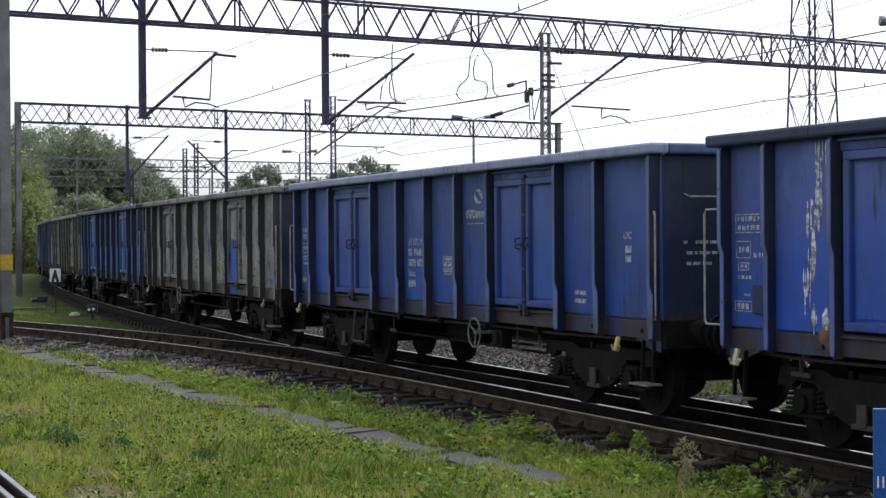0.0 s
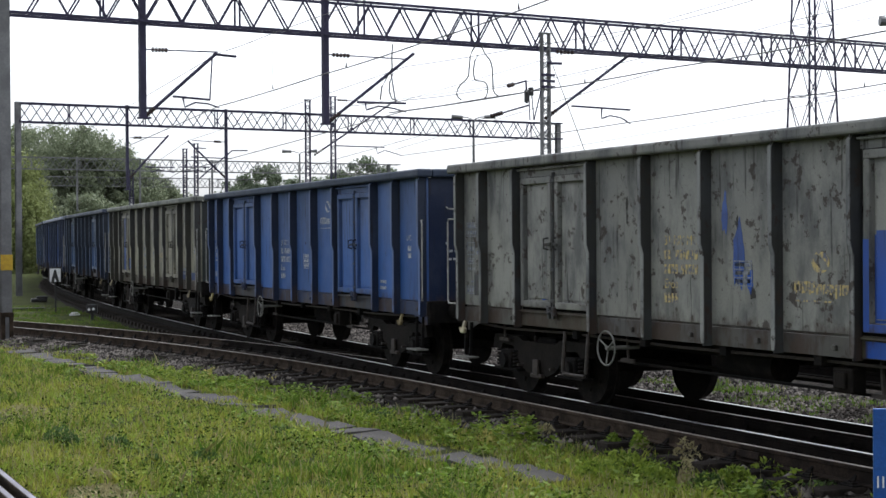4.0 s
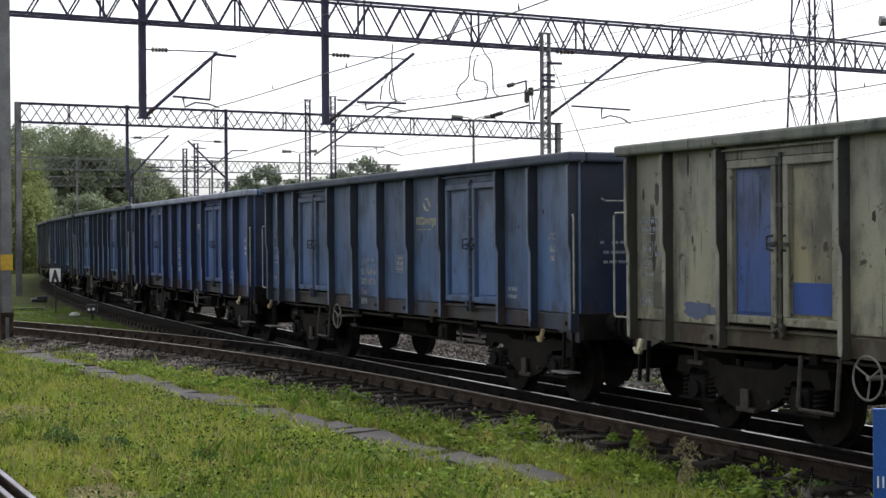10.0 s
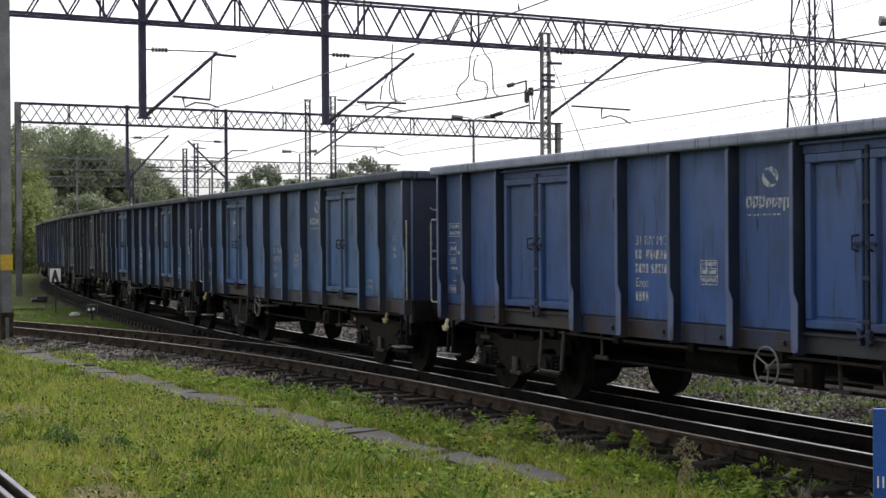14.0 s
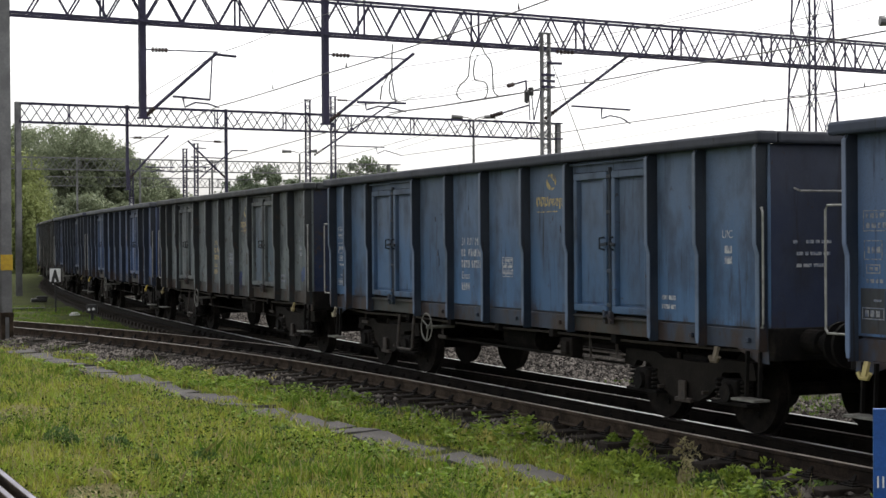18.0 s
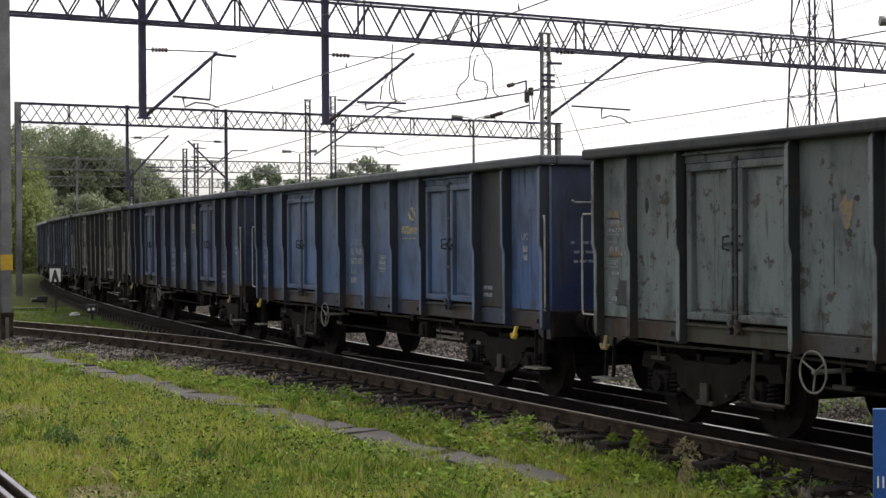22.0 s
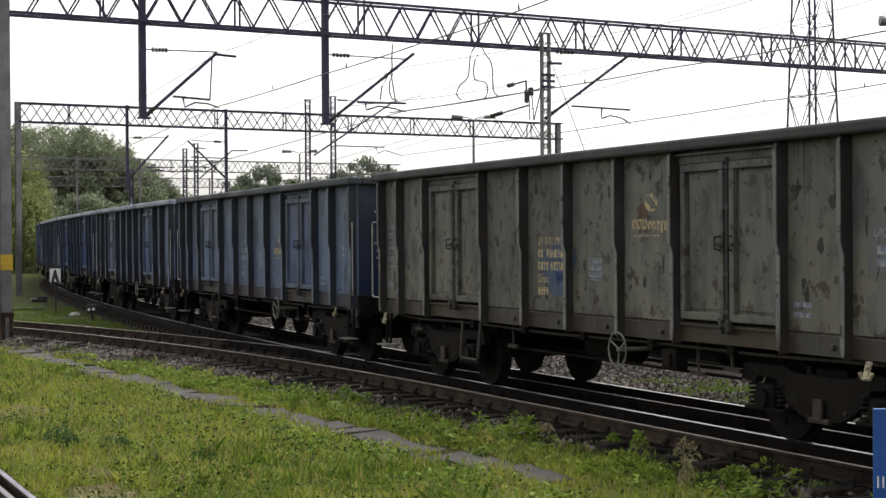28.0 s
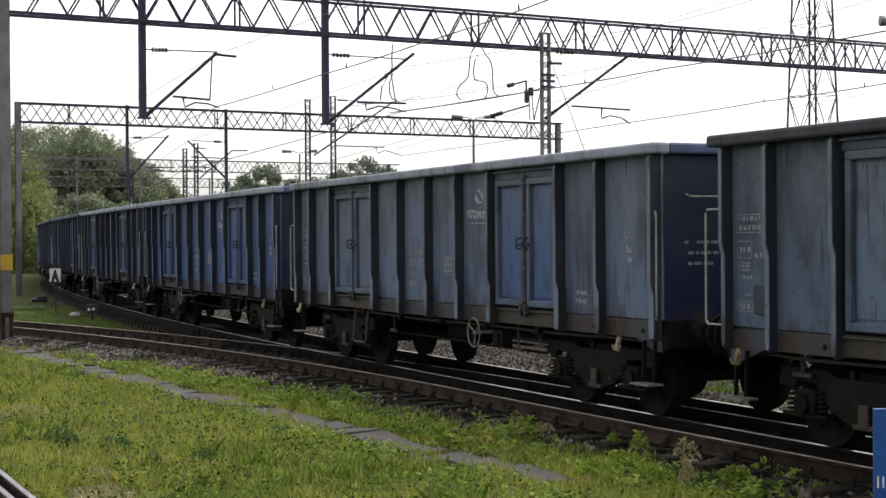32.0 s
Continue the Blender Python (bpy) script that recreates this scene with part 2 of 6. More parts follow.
_mid = (GRID[1:] + GRID[:-1]) / 2
_head = np.concatenate([[0], np.cumsum(bend(_mid) * 0.25)])
_head += TH0 - np.interp(0, GRID, _head)
_hm = (_head[1:] + _head[:-1]) / 2
_x = np.concatenate([[0], np.cumsum(np.cos(_hm) * 0.25)])
_y = np.concatenate([[0], np.cumsum(np.sin(_hm) * 0.25)])
_x += 2.035 - np.interp(0, GRID, _x)
_y += 21.9 - np.interp(0, GRID, _y)


def line(s, lat=0.0):
    """The place at s along the track and lat metres to the far side, and the heading there."""
    t = float(np.interp(s, GRID, _head))
    return (float(np.interp(s, GRID, _x)) - lat * math.sin(t), float(np.interp(s, GRID, _y)) + lat * math.cos(t), t)


def second(s):
    """The lateral place of the second track, which joins the first by a turnout."""
    return -(0.70 + 0.0078 * max(0.0, -s) ** 2) if s < 0 else -0.70 * max(0.0, 1 - s / 60)

# ---- ground, ballast and tracks ----
GROUND = -0.32


def ground_sheet():
    """One sheet to the horizon, finer near the tracks."""
    xs = sorted(set(np.concatenate([np.linspace(-2500, -60, 12), np.linspace(-60, 60, 61), np.linspace(60, 2500, 12)]).round(3)))
    ys = sorted(set(np.concatenate([np.linspace(-2500, -20, 12), np.linspace(-20, 120, 71), np.linspace(120, 2500, 12)]).round(3)))
    v = np.array([(x, y, GROUND + (0.05 * noise.noise((x * 0.3, y * 0.3, 0)) if -60 < x < 60 and -20 < y < 120 else 0)) for y in ys for x in xs])
    n = len(xs)
    f = np.array([(j * n + i, j * n + i + 1, (j + 1) * n + i + 1, (j + 1) * n + i) for j in range(len(ys) - 1) for i in range(n - 1)])
    return tagged(new("ground", soup("ground", v, f, SOIL)), "green grassy earth beside the railway tracks", "ground", kind="structure")


ground_sheet()


def strip(name, prof, s0, s1, offset, material, step=1.0):
    """A long body of the profile (lat, z) swept along the track."""
    n = int((s1 - s0) / step) + 1
    rows = []
    for i in range(n):
        s = s0 + (s1 - s0) * i / (n - 1)
        o = offset(s) if callable(offset) else offset
        for lat, z in prof:
            x, y, _ = line(s, lat + o)
            rows.append((x, y, z))
    m = len(prof)
    f = [(i * m + j, i * m + (j + 1) % m, (i + 1) * m + (j + 1) % m, (i + 1) * m + j) for i in range(n - 1) for j in range(m)]
    bm = B()
    vs = [bm.verts.new(q) for q in rows]
    for q in f:
        bm.faces.new([vs[k] for k in q])
    bm.faces.new(vs[:m])
    bm.faces.new(vs[-m:][::-1])
    bmesh.ops.recalc_face_normals(bm, faces=bm.faces[:])
    return mesh_of(name, bm, material)


BED = [(-1.9, -0.36), (-1.35, -0.19), (1.35, -0.19), (1.9, -0.36)]
RAIL = [(-0.07, -0.172), (-0.07, -0.160), (-0.012, -0.145), (-0.012, -0.045), (-0.034, -0.035), (-0.034, -0.004), (0.034, -0.004), (0.034, -0.035), (0.012, -0.045), (0.012, -0.145), (0.07, -0.160), (0.07, -0.172)]
HEAD = [(-0.026, -0.006), (-0.022, 0.0), (0.022, 0.0), (0.026, -0.006)]
SLEEPER_MESH = mesh_of("sleeper", box(B(), -0.13, 0.13, -1.28, 1.28, -0.15, 0.0, 0.012), SLEEPER)


def plate_mesh():
    """A tie plate with a tapering clip on each side of the rail."""
    bm = box(B(), -0.10, 0.10, -0.17, 0.17, 0.0, 0.014)
    for e in (-1, 1):
        box(bm, -0.055, 0.055, *sorted((e * 0.075, e * 0.14)), 0.014, 0.034)
        rod(bm, (0, e * 0.10, 0.03), (0, e * 0.05, 0.095), 0.04, 5, 0.012)
    return mesh_of("tie_plate", bm, UNDER)


PLATE_MESH = plate_mesh()


def track(label, s0, s1, offset, shine, sleepers, skip_left=None):
    """A track as a piece of the setting: bed, two rails with their running surface, sleepers."""
    t = tagged(thing("railway_track", label, "railway track", kind="structure"), kind="structure")
    off = offset if callable(offset) else (lambda s: offset)
    for side in (-0.7525, 0.7525):
        # rails close to the train switch to the shade-dark web colour
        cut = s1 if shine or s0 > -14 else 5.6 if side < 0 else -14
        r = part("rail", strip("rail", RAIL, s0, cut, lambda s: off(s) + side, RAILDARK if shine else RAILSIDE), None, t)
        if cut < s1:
            part("rail", strip("rail", RAIL, cut, s1, lambda s: off(s) + side, RAILDIM if side < 0 else RAILDARK), None, t)
            part("fishplate", strip("fishplate", [(-0.05, -0.125), (-0.034, -0.06), (-0.02, -0.06), (-0.02, -0.125)], cut - 0.3, cut + 0.3, lambda s: off(s) + side, RAILDIM, 0.2), None, t)
        part("rail_head", strip("rail_head", HEAD, s0, s1, lambda s: off(s) + side, RAILTOP if shine else RAILDULL), None, r)
    s, k = s0 + 0.3, 0
    while s < s1 - 0.3 and sleepers:
        x, y, h = line(s, off(s))
        h += math.atan2(off(s + 0.1) - off(s), 0.1)
        o = part("sleeper", SLEEPER_MESH, None, t, at=Matrix.Translation((x, y, -0.178 + 0.008 * noise.noise((s, 0, 3)))) @ Matrix.Rotation(h + 0.01 * noise.noise((s, 5, 3)), 4, "Z"))
        if -20 < s < 12:
            for side in (-0.7525, 0.7525):
                part("tie_plate", PLATE_MESH, None, o, at=(0, side, 0.002))
        s += 0.62
    return t


part_bed = tagged(new("ballast_bed", strip("ballast_bed", [(-1.55, -0.40), (-1.2, -0.255), (1.5, -0.255), (2.1, -0.38)], -120, 60, 0.0, BALLAST)), "very dark crushed-stone ballast under the track", "ballast", kind="structure")
for top, s0, s1 in ((-0.222, -45, -10), (-0.238, -10, 58)):
    tagged(new("ballast_bed", strip("ballast_bed", [(-1.8, -0.40), (-1.3, top), (1.4, top), (1.9, -0.40)], s0, s1, second, BALLAST)), "very dark crushed-stone ballast under the track", "ballast", kind="structure")
track("running track with polished rails on dark timber sleepers", -105, 58, 0.0, True, True)
track("joining turnout track with dull rails on timber sleepers", -45, 57, second, False, True)
old = track("grass-grown track with a dull rusty rail", -4, 40, -9.31, False, False)
guard = part("guard_rail", strip("guard_rail", RAIL, -4, 40, -8.72, RAILSIDE), None, old)
part("rail_head", strip("rail_head", HEAD, -4, 40, -8.72, RAILDULL), None, guard)
for o in old.children_recursive:
    if o.name.startswith("rail_head"):
        o.data.materials[0] = RAILOLD
tagged(new("ballast_bed", strip("ballast_bed", [(1.7, -0.40), (1.75, -0.285), (19.0, -0.285), (19.05, -0.40)], -62, 58, 0.0, BALLAST, 2.0)), "grey crushed-stone ballast between the tracks", "ballast", kind="structure")
for o in (6.2, 10.9, 15.8):
    tagged(new("ballast_bed", strip("ballast_bed", BED, -60, 58, o, BALLAST, 2.0)), "grey crushed-stone ballast of a parallel track", "ballast", kind="structure")
    track("parallel station track with polished rails", -60, 58, o, True, False)


# ---- slab path beside the track ----
path = thing("slab_path", "old uneven concrete slab footpath sunk in grass", "footpath", kind="structure")
rng = random.Random(4)
SLAB_MESHES = [mesh_of("slab", box(B(), -0.258, 0.258, -0.29, 0.29, -0.05, 0.05, 0.01), SLAB)]
PA, PB = Vector((-9.7, 35.6, 0)), Vector((1.05, 15.7, 0))
d = PB - PA
for i in range(40):
    f = (i + 0.5) / 40
    q = PA + d * f + Vector((0.06 * math.sin(i * 0.85) + rng.uniform(-0.05, 0.05), 0.0, 0))
    lean = 1.0 if f < 0.3 else 1.5
    part("slab", SLAB_MESHES[0], None, path, at=pose(q.x, q.y, GROUND - 0.012 + rng.uniform(-0.02, 0.02), lean * rng.uniform(-2.5, 2.5), lean * rng.uniform(-4.5, 4.5), math.degrees(math.atan2(d.y, d.x)) + rng.uniform(-4, 4)))


# ---- overhead line: gantries across the tracks ----
GA = radians(30.5)


def across(base):
    """The pose of a gantry's own space: x along its beam, y away along the tracks."""
    return Matrix.Translation((base[0], base[1], 0)) @ Matrix.Rotation(GA, 4, "Z")


def h_beam(bm, x, y, z0, z1, w):
    box(bm, x - w / 2, x + w / 2, y - w / 2, y - w / 2 + 0.02, z0, z1)
    box(bm, x - w / 2, x + w / 2, y + w / 2 - 0.02, y + w / 2, z0, z1)
    box(bm, x - 0.012, x + 0.012, y - w / 2 + 0.02, y + w / 2 - 0.02, z0, z1)
    return bm


def lattice_mast(label, m, height, w, dpt, z0, material, group=""):
    """Two channels tied by battens and lacing."""
    t = thing("lattice_mast", label, "mast", group, m)
    for sx in (-1, 1):
        bm = box(B(), sx * w / 2 - 0.022, sx * w / 2 + 0.022, -dpt / 2, dpt / 2, z0, height)
        part("channel", bm, material, t)
    lace_h = w * 1.35
    me = mesh_of("lacing_bar", bar(bar(B(), (-w / 2, -dpt / 2 - 0.006, 0), (w / 2, -dpt / 2 - 0.006, lace_h * 0.5), 0.012, 0.028), (w / 2, -dpt / 2 - 0.006, lace_h * 0.5), (-w / 2, -dpt / 2 - 0.006, lace_h), 0.012, 0.028), material)
    z = z0 + 0.1
    while z < height - lace_h:
        part("lacing_bar", me, None, t, at=(0, 0, z))
        part("lacing_bar", me, None, t, at=Matrix.Translation((0, 0, z)) @ Matrix.Rotation(math.pi, 4, "Z"))
        z += lace_h
    part("cap", box(B(), -w / 2 - 0.06, w / 2 + 0.06, -dpt / 2 - 0.02, dpt / 2 + 0.02, height, height + 0.04), material, t)
    return t


def gantry(m, u0, u1, z0, z1, posts, drops, label, post_bottom=GROUND - 0.1, steel=None, step=1.06, phase=0.0, parallel=False):
    STEEL = steel or bpy.data.materials["painted_gantry_steel"]
    t = thing("portal_gantry", label, "gantry", "overhead line gantries", m)
    half = 0.28
    for y in (-half, half):
        for z in (z0, z1):
            part("chord", box(B(), u0, u1, y - 0.035, y + 0.035, z - 0.035, z + 0.035), STEEL, t)
    h = z1 - z0 - 0.08
    up = mesh_of("brace", bar(B(), (0, 0, 0), (step / 2, 0, h), 0.03, 0.042), STEEL)
    down = mesh_of("brace", bar(B(), (0, 0, h), (step / 2, 0, 0), 0.03, 0.042), STEEL)
    tie = mesh_of("tie", bar(B(), (0, -half, 0), (step / 2, half, 0), 0.03, 0.03), STEEL)
    x, k = u0 + phase, 0
    while x < u1 - step:
        part("brace", up, None, t, at=(x, -half, z0 + 0.04))
        part("brace", down, None, t, at=(x + step / 2, -half, z0 + 0.04))
        part("brace", up if parallel else down, None, t, at=(x + (0.21 if parallel else 0.12), half, z0 + 0.04))
        part("brace", down if parallel else up, None, t, at=(x + step / 2 + (0.21 if parallel else 0.12), half, z0 + 0.04))
        part("tie", tie, None, t, at=(x, 0, z0))
        x, k = x + step, k + 1
    upright = mesh_of("upright", box(B(), -0.022, 0.022, -0.025, 0.025, 0, h), STEEL)
    for k in range(int((u1 - 2.45) / 3.69) + 1):
        for y in (-half, half):
            part("upright", upright, None, t, at=(2.45 + 3.69 * k + (0.1 if y > 0 else 0.0), y, z0 + 0.04))
    for u in posts:
        part("post", h_beam(B(), u, 0, post_bottom, z1 + 0.06, 0.25), GALV, t, "grey steel H-section post")
    for u, zb in drops:
        dw = 0.08 if m == M1 else 0.055
        o = part("drop_post", box(B(), u - dw, u + dw, -0.09, 0.09, zb, z1 + 0.1, 0.01), STEEL, t)
        part("foot", box(B(), u - 0.12, u + 0.2, -0.11, 0.11, zb - 0.05, zb, 0.005), STEEL, o)
    return t


def insulator(bm, a, b):
    a, b = Vector(a), Vector(b)
    rod(bm, a, b, 0.025, 6)
    n = 5
    for i in range(n):
        c = a.lerp(b, (i + 0.5) / n)
        e = (b - a).normalized() * 0.018
        rod(bm, c - e, c + e, 0.065, 8)
    return bm


def cantilever(m, root, tip, stay, reg, drop, steady, label="overhead line cantilever with brown insulators"):
    """root-tip: the inclined strut; stay: upper tie; reg: registration arm; drop: hanger; steady: the bent steady arm. All in (u, z)."""
    t = thing("cantilever_arm", label, "overhead line", "cantilever arms", m)
    p3 = lambda q: (q[0], 0.0, q[1])
    a, b = Vector(p3(root)), Vector(p3(tip))
    part("strut", rod(B(), a.lerp(b, 0.12), b, 0.045, 8), STEEL, t)
    part("insulator", insulator(B(), a, a.lerp(b, 0.13)), INSULATOR, t)
    if stay:
        c, e = Vector(p3(stay[0])), Vector(p3(stay[1]))
        part("stay", rod(B(), c, e, 0.018, 6), STEEL, t)
        part("insulator", insulator(B(), c.lerp(e, 0.1), c.lerp(e, 0.32)), INSULATOR, t)
    if reg:
        part("registration_arm", rod(B(), p3(reg[0]), p3(reg[1]), 0.03, 6), STEEL, t)
    if drop:
        part("hanger", rod(B(), p3(drop[0]), p3(drop[1]), 0.02, 5), STEEL, t)
    if steady:
        s = part("steady_arm", tube(B(), [p3(q) for q in steady[1:]], 0.024, 5), STEEL, t)
        part("bracket", rod(B(), p3(steady[0]), p3(steady[1]), 0.03, 5, 0.01), STEEL, s)
    return t


G1, G2 = (-10.73, 38.87), (-19.63, 73.15)
M1, M2 = across(G1), across(G2)
gantry(M1, 0.1, 37.0, 7.74, 8.66, [0.02, 36.6], [(3.56, 5.32), (8.77, 5.33)], "steel lattice portal gantry carrying overhead line droppers", step=1.0, phase=0.43, parallel=True)
gantry(M2, 0.1, 30.4, 7.72, 8.58, [0.1, 30.25], [(5.33, 4.67), (10.4, 4.45)], "distant steel lattice portal gantry over the tracks")
g1 = bpy.data.objects["portal_gantry"]
part("plinth", box(box(B(), -0.13, -0.03, -0.16, 0.16, GROUND - 0.1, 0.30, 0.01), 0.07, 0.17, -0.16, 0.16, GROUND - 0.1, 0.30, 0.01), RAILSIDE, g1, "dark stained post base")
part("base_collar", box(B(), -0.135, 0.175, -0.165, 0.165, 0.30, 0.42, 0.01), RAILSIDE, g1)
part("marker_plate", box(B(), -0.13, 0.16, -0.15, -0.128, 1.45, 1.83, 0.004), YELLOW, g1, "yellow marker plate")
lattice_mast("grey riveted lattice mast carrying a cantilever", M1 @ Matrix.Translation((15.63, -0.55, 0)), 8.1, 0.25, 0.15, GROUND, GALV, "lattice masts")
lattice_mast("dark lattice mast behind the train", M2 @ Matrix.Translation((14.67, -0.4, 0)), 9.25, 0.25, 0.12, GROUND, STEEL, "lattice masts")
lattice_mast("dark lattice mast behind the train", M2 @ Matrix.Translation((16.0, -0.6, 0)), 9.45, 0.25, 0.12, GROUND, STEEL, "lattice masts")
cantilever(M1, (3.62, 5.33), (5.6, 7.06), ((3.6, 7.05), (5.63, 7.09)), ((4.38, 5.88), (5.4, 5.83)), ((5.47, 6.9), (5.40, 5.83)), [(4.66, 5.85), (4.70, 5.61), (4.99, 5.74), (5.35, 5.72), (5.66, 5.63)])
part("strut", rod(B(), (5.5, 0, 7.03), (6.15, 0, 7.0), 0.035, 6), STEEL, bpy.data.objects["cantilever_arm"])
cantilever(M1, (8.85, 5.36), (11.54, 7.37), ((8.72, 7.2), (11.23, 7.2)), ((9.74, 5.93), (11.27, 5.96)), ((10.8, 6.83), (10.95, 5.97)), [(10.0, 5.92), (10.02, 5.73), (10.41, 5.85), (10.9, 5.80), (11.27, 5.72)])
cantilever(M1, (15.98, 5.68), (19.22, 7.81), ((16.1, 7.69), (19.03, 7.69)), ((16.95, 6.1), (19.12, 6.06)), None, [(18.05, 6.05), (18.05, 5.76), (18.37, 5.86), (18.8, 5.80), (19.12, 5.64)])
cantilever(M2, (5.45, 5.2), (7.4, 7.29), ((5.47, 7.13), (7.3, 7.2)), ((6.2, 5.75), (7.7, 5.75)), None, [(6.5, 5.74), (6.52, 5.5), (6.9, 5.62), (7.7, 5.5)])
cantilever(M2, (10.33, 5.3), (8.4, 7.06), ((10.3, 7.05), (8.6, 7.08)), ((9.5, 5.8), (8.0, 5.78)), None, [(9.3, 5.78), (9.28, 5.55), (8.9, 5.66), (8.0, 5.55)])
cantilever(M2, (15.2, 6.5), (19.62, 9.26), ((16.3, 9.37), (18.9, 9.36)), ((16.31, 7.02), (19.27, 7.01)), None, [(18.8, 7.0), (18.86, 6.67), (19.3, 6.85), (20.3, 6.6)])
lattice_mast("slim dark lattice mast behind the train", M2 @ Matrix.Translation((11.75, 9.0, 0)), 7.2, 0.2, 0.12, GROUND, STEEL, "lattice masts")
armed = lattice_mast("slim dark lattice mast behind the train", M2 @ Matrix.Translation((12.4, 9.0, 0)), 7.5, 0.2, 0.12, GROUND, STEEL, "lattice masts")
lattice_mast("slim dark lattice mast behind the train", M2 @ Matrix.Translation((9.4, 11.0, 0)), 6.1, 0.2, 0.12, GROUND, STEEL, "lattice masts")
part("strut", tube(B(), [(0.1, 0, 5.55), (2.13, 0, 7.2), (3.05, 0, 7.22)], 0.04, 6), STEEL, armed, "dark inclined strut")
part("cross_arm", rod(rod(B(), (-0.3, 0, 6.79), (2.1, 0, 6.75), 0.03, 6), (0.0, 0, 7.3), (0.6, 0, 7.28), 0.03, 6), STEEL, armed, "dark horizontal arm")
G3 = (-33.0, 118.0)
M3 = across(G3)
# far gantries take the paler steel: distance haze put into their colour
gantry(M3, 0.1, 34.0, 7.72, 8.6, [0.1, 33.0], [(6.0, 4.6), (11.0, 4.4), (17.0, 4.4)], "far steel lattice portal gantry before the trees", steel=GALV)
G4 = (-41.0, 152.0)
gantry(across(G4), 0.1, 46.0, 7.72, 8.6, [0.1, 30.0], [(14.0, 4.4), (20.0, 4.4)], "far steel lattice portal gantry before the trees", steel=GALV)


def world_at(m, u, z, v=0.0):
    return m @ Vector((u, v, z))


def wire(pts, r=0.012, sag=0.0):
    """A wire from point to point, sagging a little in each span."""
    pts = [Vector(q) for q in pts]
    fine = [a.lerp(b, i / 10) - Vector((0, 0, sag * 4 * (i / 10) * (1 - i / 10))) for a, b in zip(pts, pts[1:]) for i in range(10)] + [pts[-1]]
    ob = new("overhead_wire", mesh_of("overhead_wire", tube(B(), fine, r, 5), WIRE))
    return tagged(ob, "thin dark overhead line wire", "wire", "overhead wires")


def level(z, *plan):
    """Wire points in plan, placed to fit the camera's view, all at one height."""
    return [Vector((x, y, z)) for x, y in plan]


def past(pts, d):
    """The points with one more, d metres past the last along the last span."""
    return pts + [pts[-1] + (pts[-1] - pts[-2]).normalized() * d]


def along(s, lat, z):
    q = line(s, lat)
    return Vector((q[0], q[1], z))


CONTACT_1 = past([along(-88, 0, 5.62), along(-53, 0, 5.62)] + level(5.62, (-5.76, 41.09), (-2.56, 33.62), (-0.37, 28.36), (1.57, 23.34)), 9)
CATENARY_1 = past([along(-88, 0, 7.05), along(-53, 0, 7.05)] + level(7.05, (-5.88, 41.7), (-4.05, 37.82)), 22)
CONTACT_2 = past([along(-88, 5.4, 5.6), world_at(M2, 8.0, 5.55)] + level(5.72, (-1.06, 44.31), (2.17, 38.69), (4.73, 33.78), (7.79, 27.86)), 12)
CATENARY_2 = past([along(-88, 5.4, 7.1), world_at(M2, 8.4, 7.06)] + level(7.2, (-1.05, 46.46), (1.86, 42.51), (5.27, 37.61), (6.69, 33.97)), 12)
CONTACT_3 = past([world_at(M2, 20.3, 6.6)] + level(5.64, (5.65, 48.05), (8.29, 41.06), (10.19, 36.49)), 14)
CATENARY_3 = past([world_at(M2, 18.9, 9.36)] + level(7.7, (3.95, 54.67), (7.43, 45.63), (8.82, 41.43), (10.16, 37.42)), 12)
for pts, r in ((CONTACT_1, 0.013), (CATENARY_1, 0.009), (CONTACT_2, 0.015), (CATENARY_2, 0.010), (CONTACT_3, 0.015), (CATENARY_3, 0.011)):
    wire(pts, r, 0.02)
for z, x, y, up in ((5.62, -3.9, 36.65, 1.4), (5.62, -1.93, 32.13, 1.4), (5.62, 1.18, 24.29, 1.4), (5.72, 3.29, 36.57, 1.0), (5.64, 8.32, 41.07, 0.6), (5.64, 9.87, 37.13, 0.6), (5.72, -4.0, 53.3, 1.2), (5.72, -2.4, 48.5, 1.3)):
    tagged(new("dropper", mesh_of("dropper", rod(rod(B(), (x, y, z), (x, y, z + up), 0.004, 4), (x, y, z), (x, y, z + 0.09), 0.022, 6, 0.008), WIRE)), "thin dropper clamped to the contact wire", "wire", "droppers")
# feeders and the wires of the farther tracks
wire(past(level(8.0, (-2.4, 69.0), (0.04, 61.79), (3.9, 50.3), (6.01, 42.82), (7.24, 39.27)), 12), 0.010)
wire(past(level(5.7, (4.0, 65.0), (8.33, 49.1), (9.66, 43.99), (10.84, 38.8)), 12), 0.008)
wire(past(level(7.6, (3.9, 54.4), (9.89, 41.62), (10.98, 39.28)), 12), 0.008)
wire(past(level(7.3, (-2.65, 90.09), (0.04, 78.33)), 30), 0.012)
wire([world_at(M1, 12.13, 6.14, -0.6) + Vector((-2.9, 4.2, 0.1)), world_at(M1, 12.13, 6.14, -0.6), world_at(M1, 14.26, 6.52, -0.6)], 0.010)
wire([world_at(M1, 10.4, 5.62, -0.6), world_at(M1, 12.13, 5.89, -0.6), world_at(M1, 13.55, 6.15, -0.6), world_at(M1, 15.1, 6.41, -0.6)], 0.014)
wire([along(-53, 9.6, 5.4), world_at(M1, 13.64, 5.62, -0.6)], 0.010)


def jumper(pts, label="looped jumper cable hanging from the gantry"):
    """A limp cable through points (u, z) of the near gantry."""
    q = [world_at(M1, u, z, -0.3) for u, z in pts]
    tagged(new("jumper_cable", mesh_of("jumper_cable", tube(B(), q, 0.021, 5), WIRE)), label, "cable", "jumper cables")


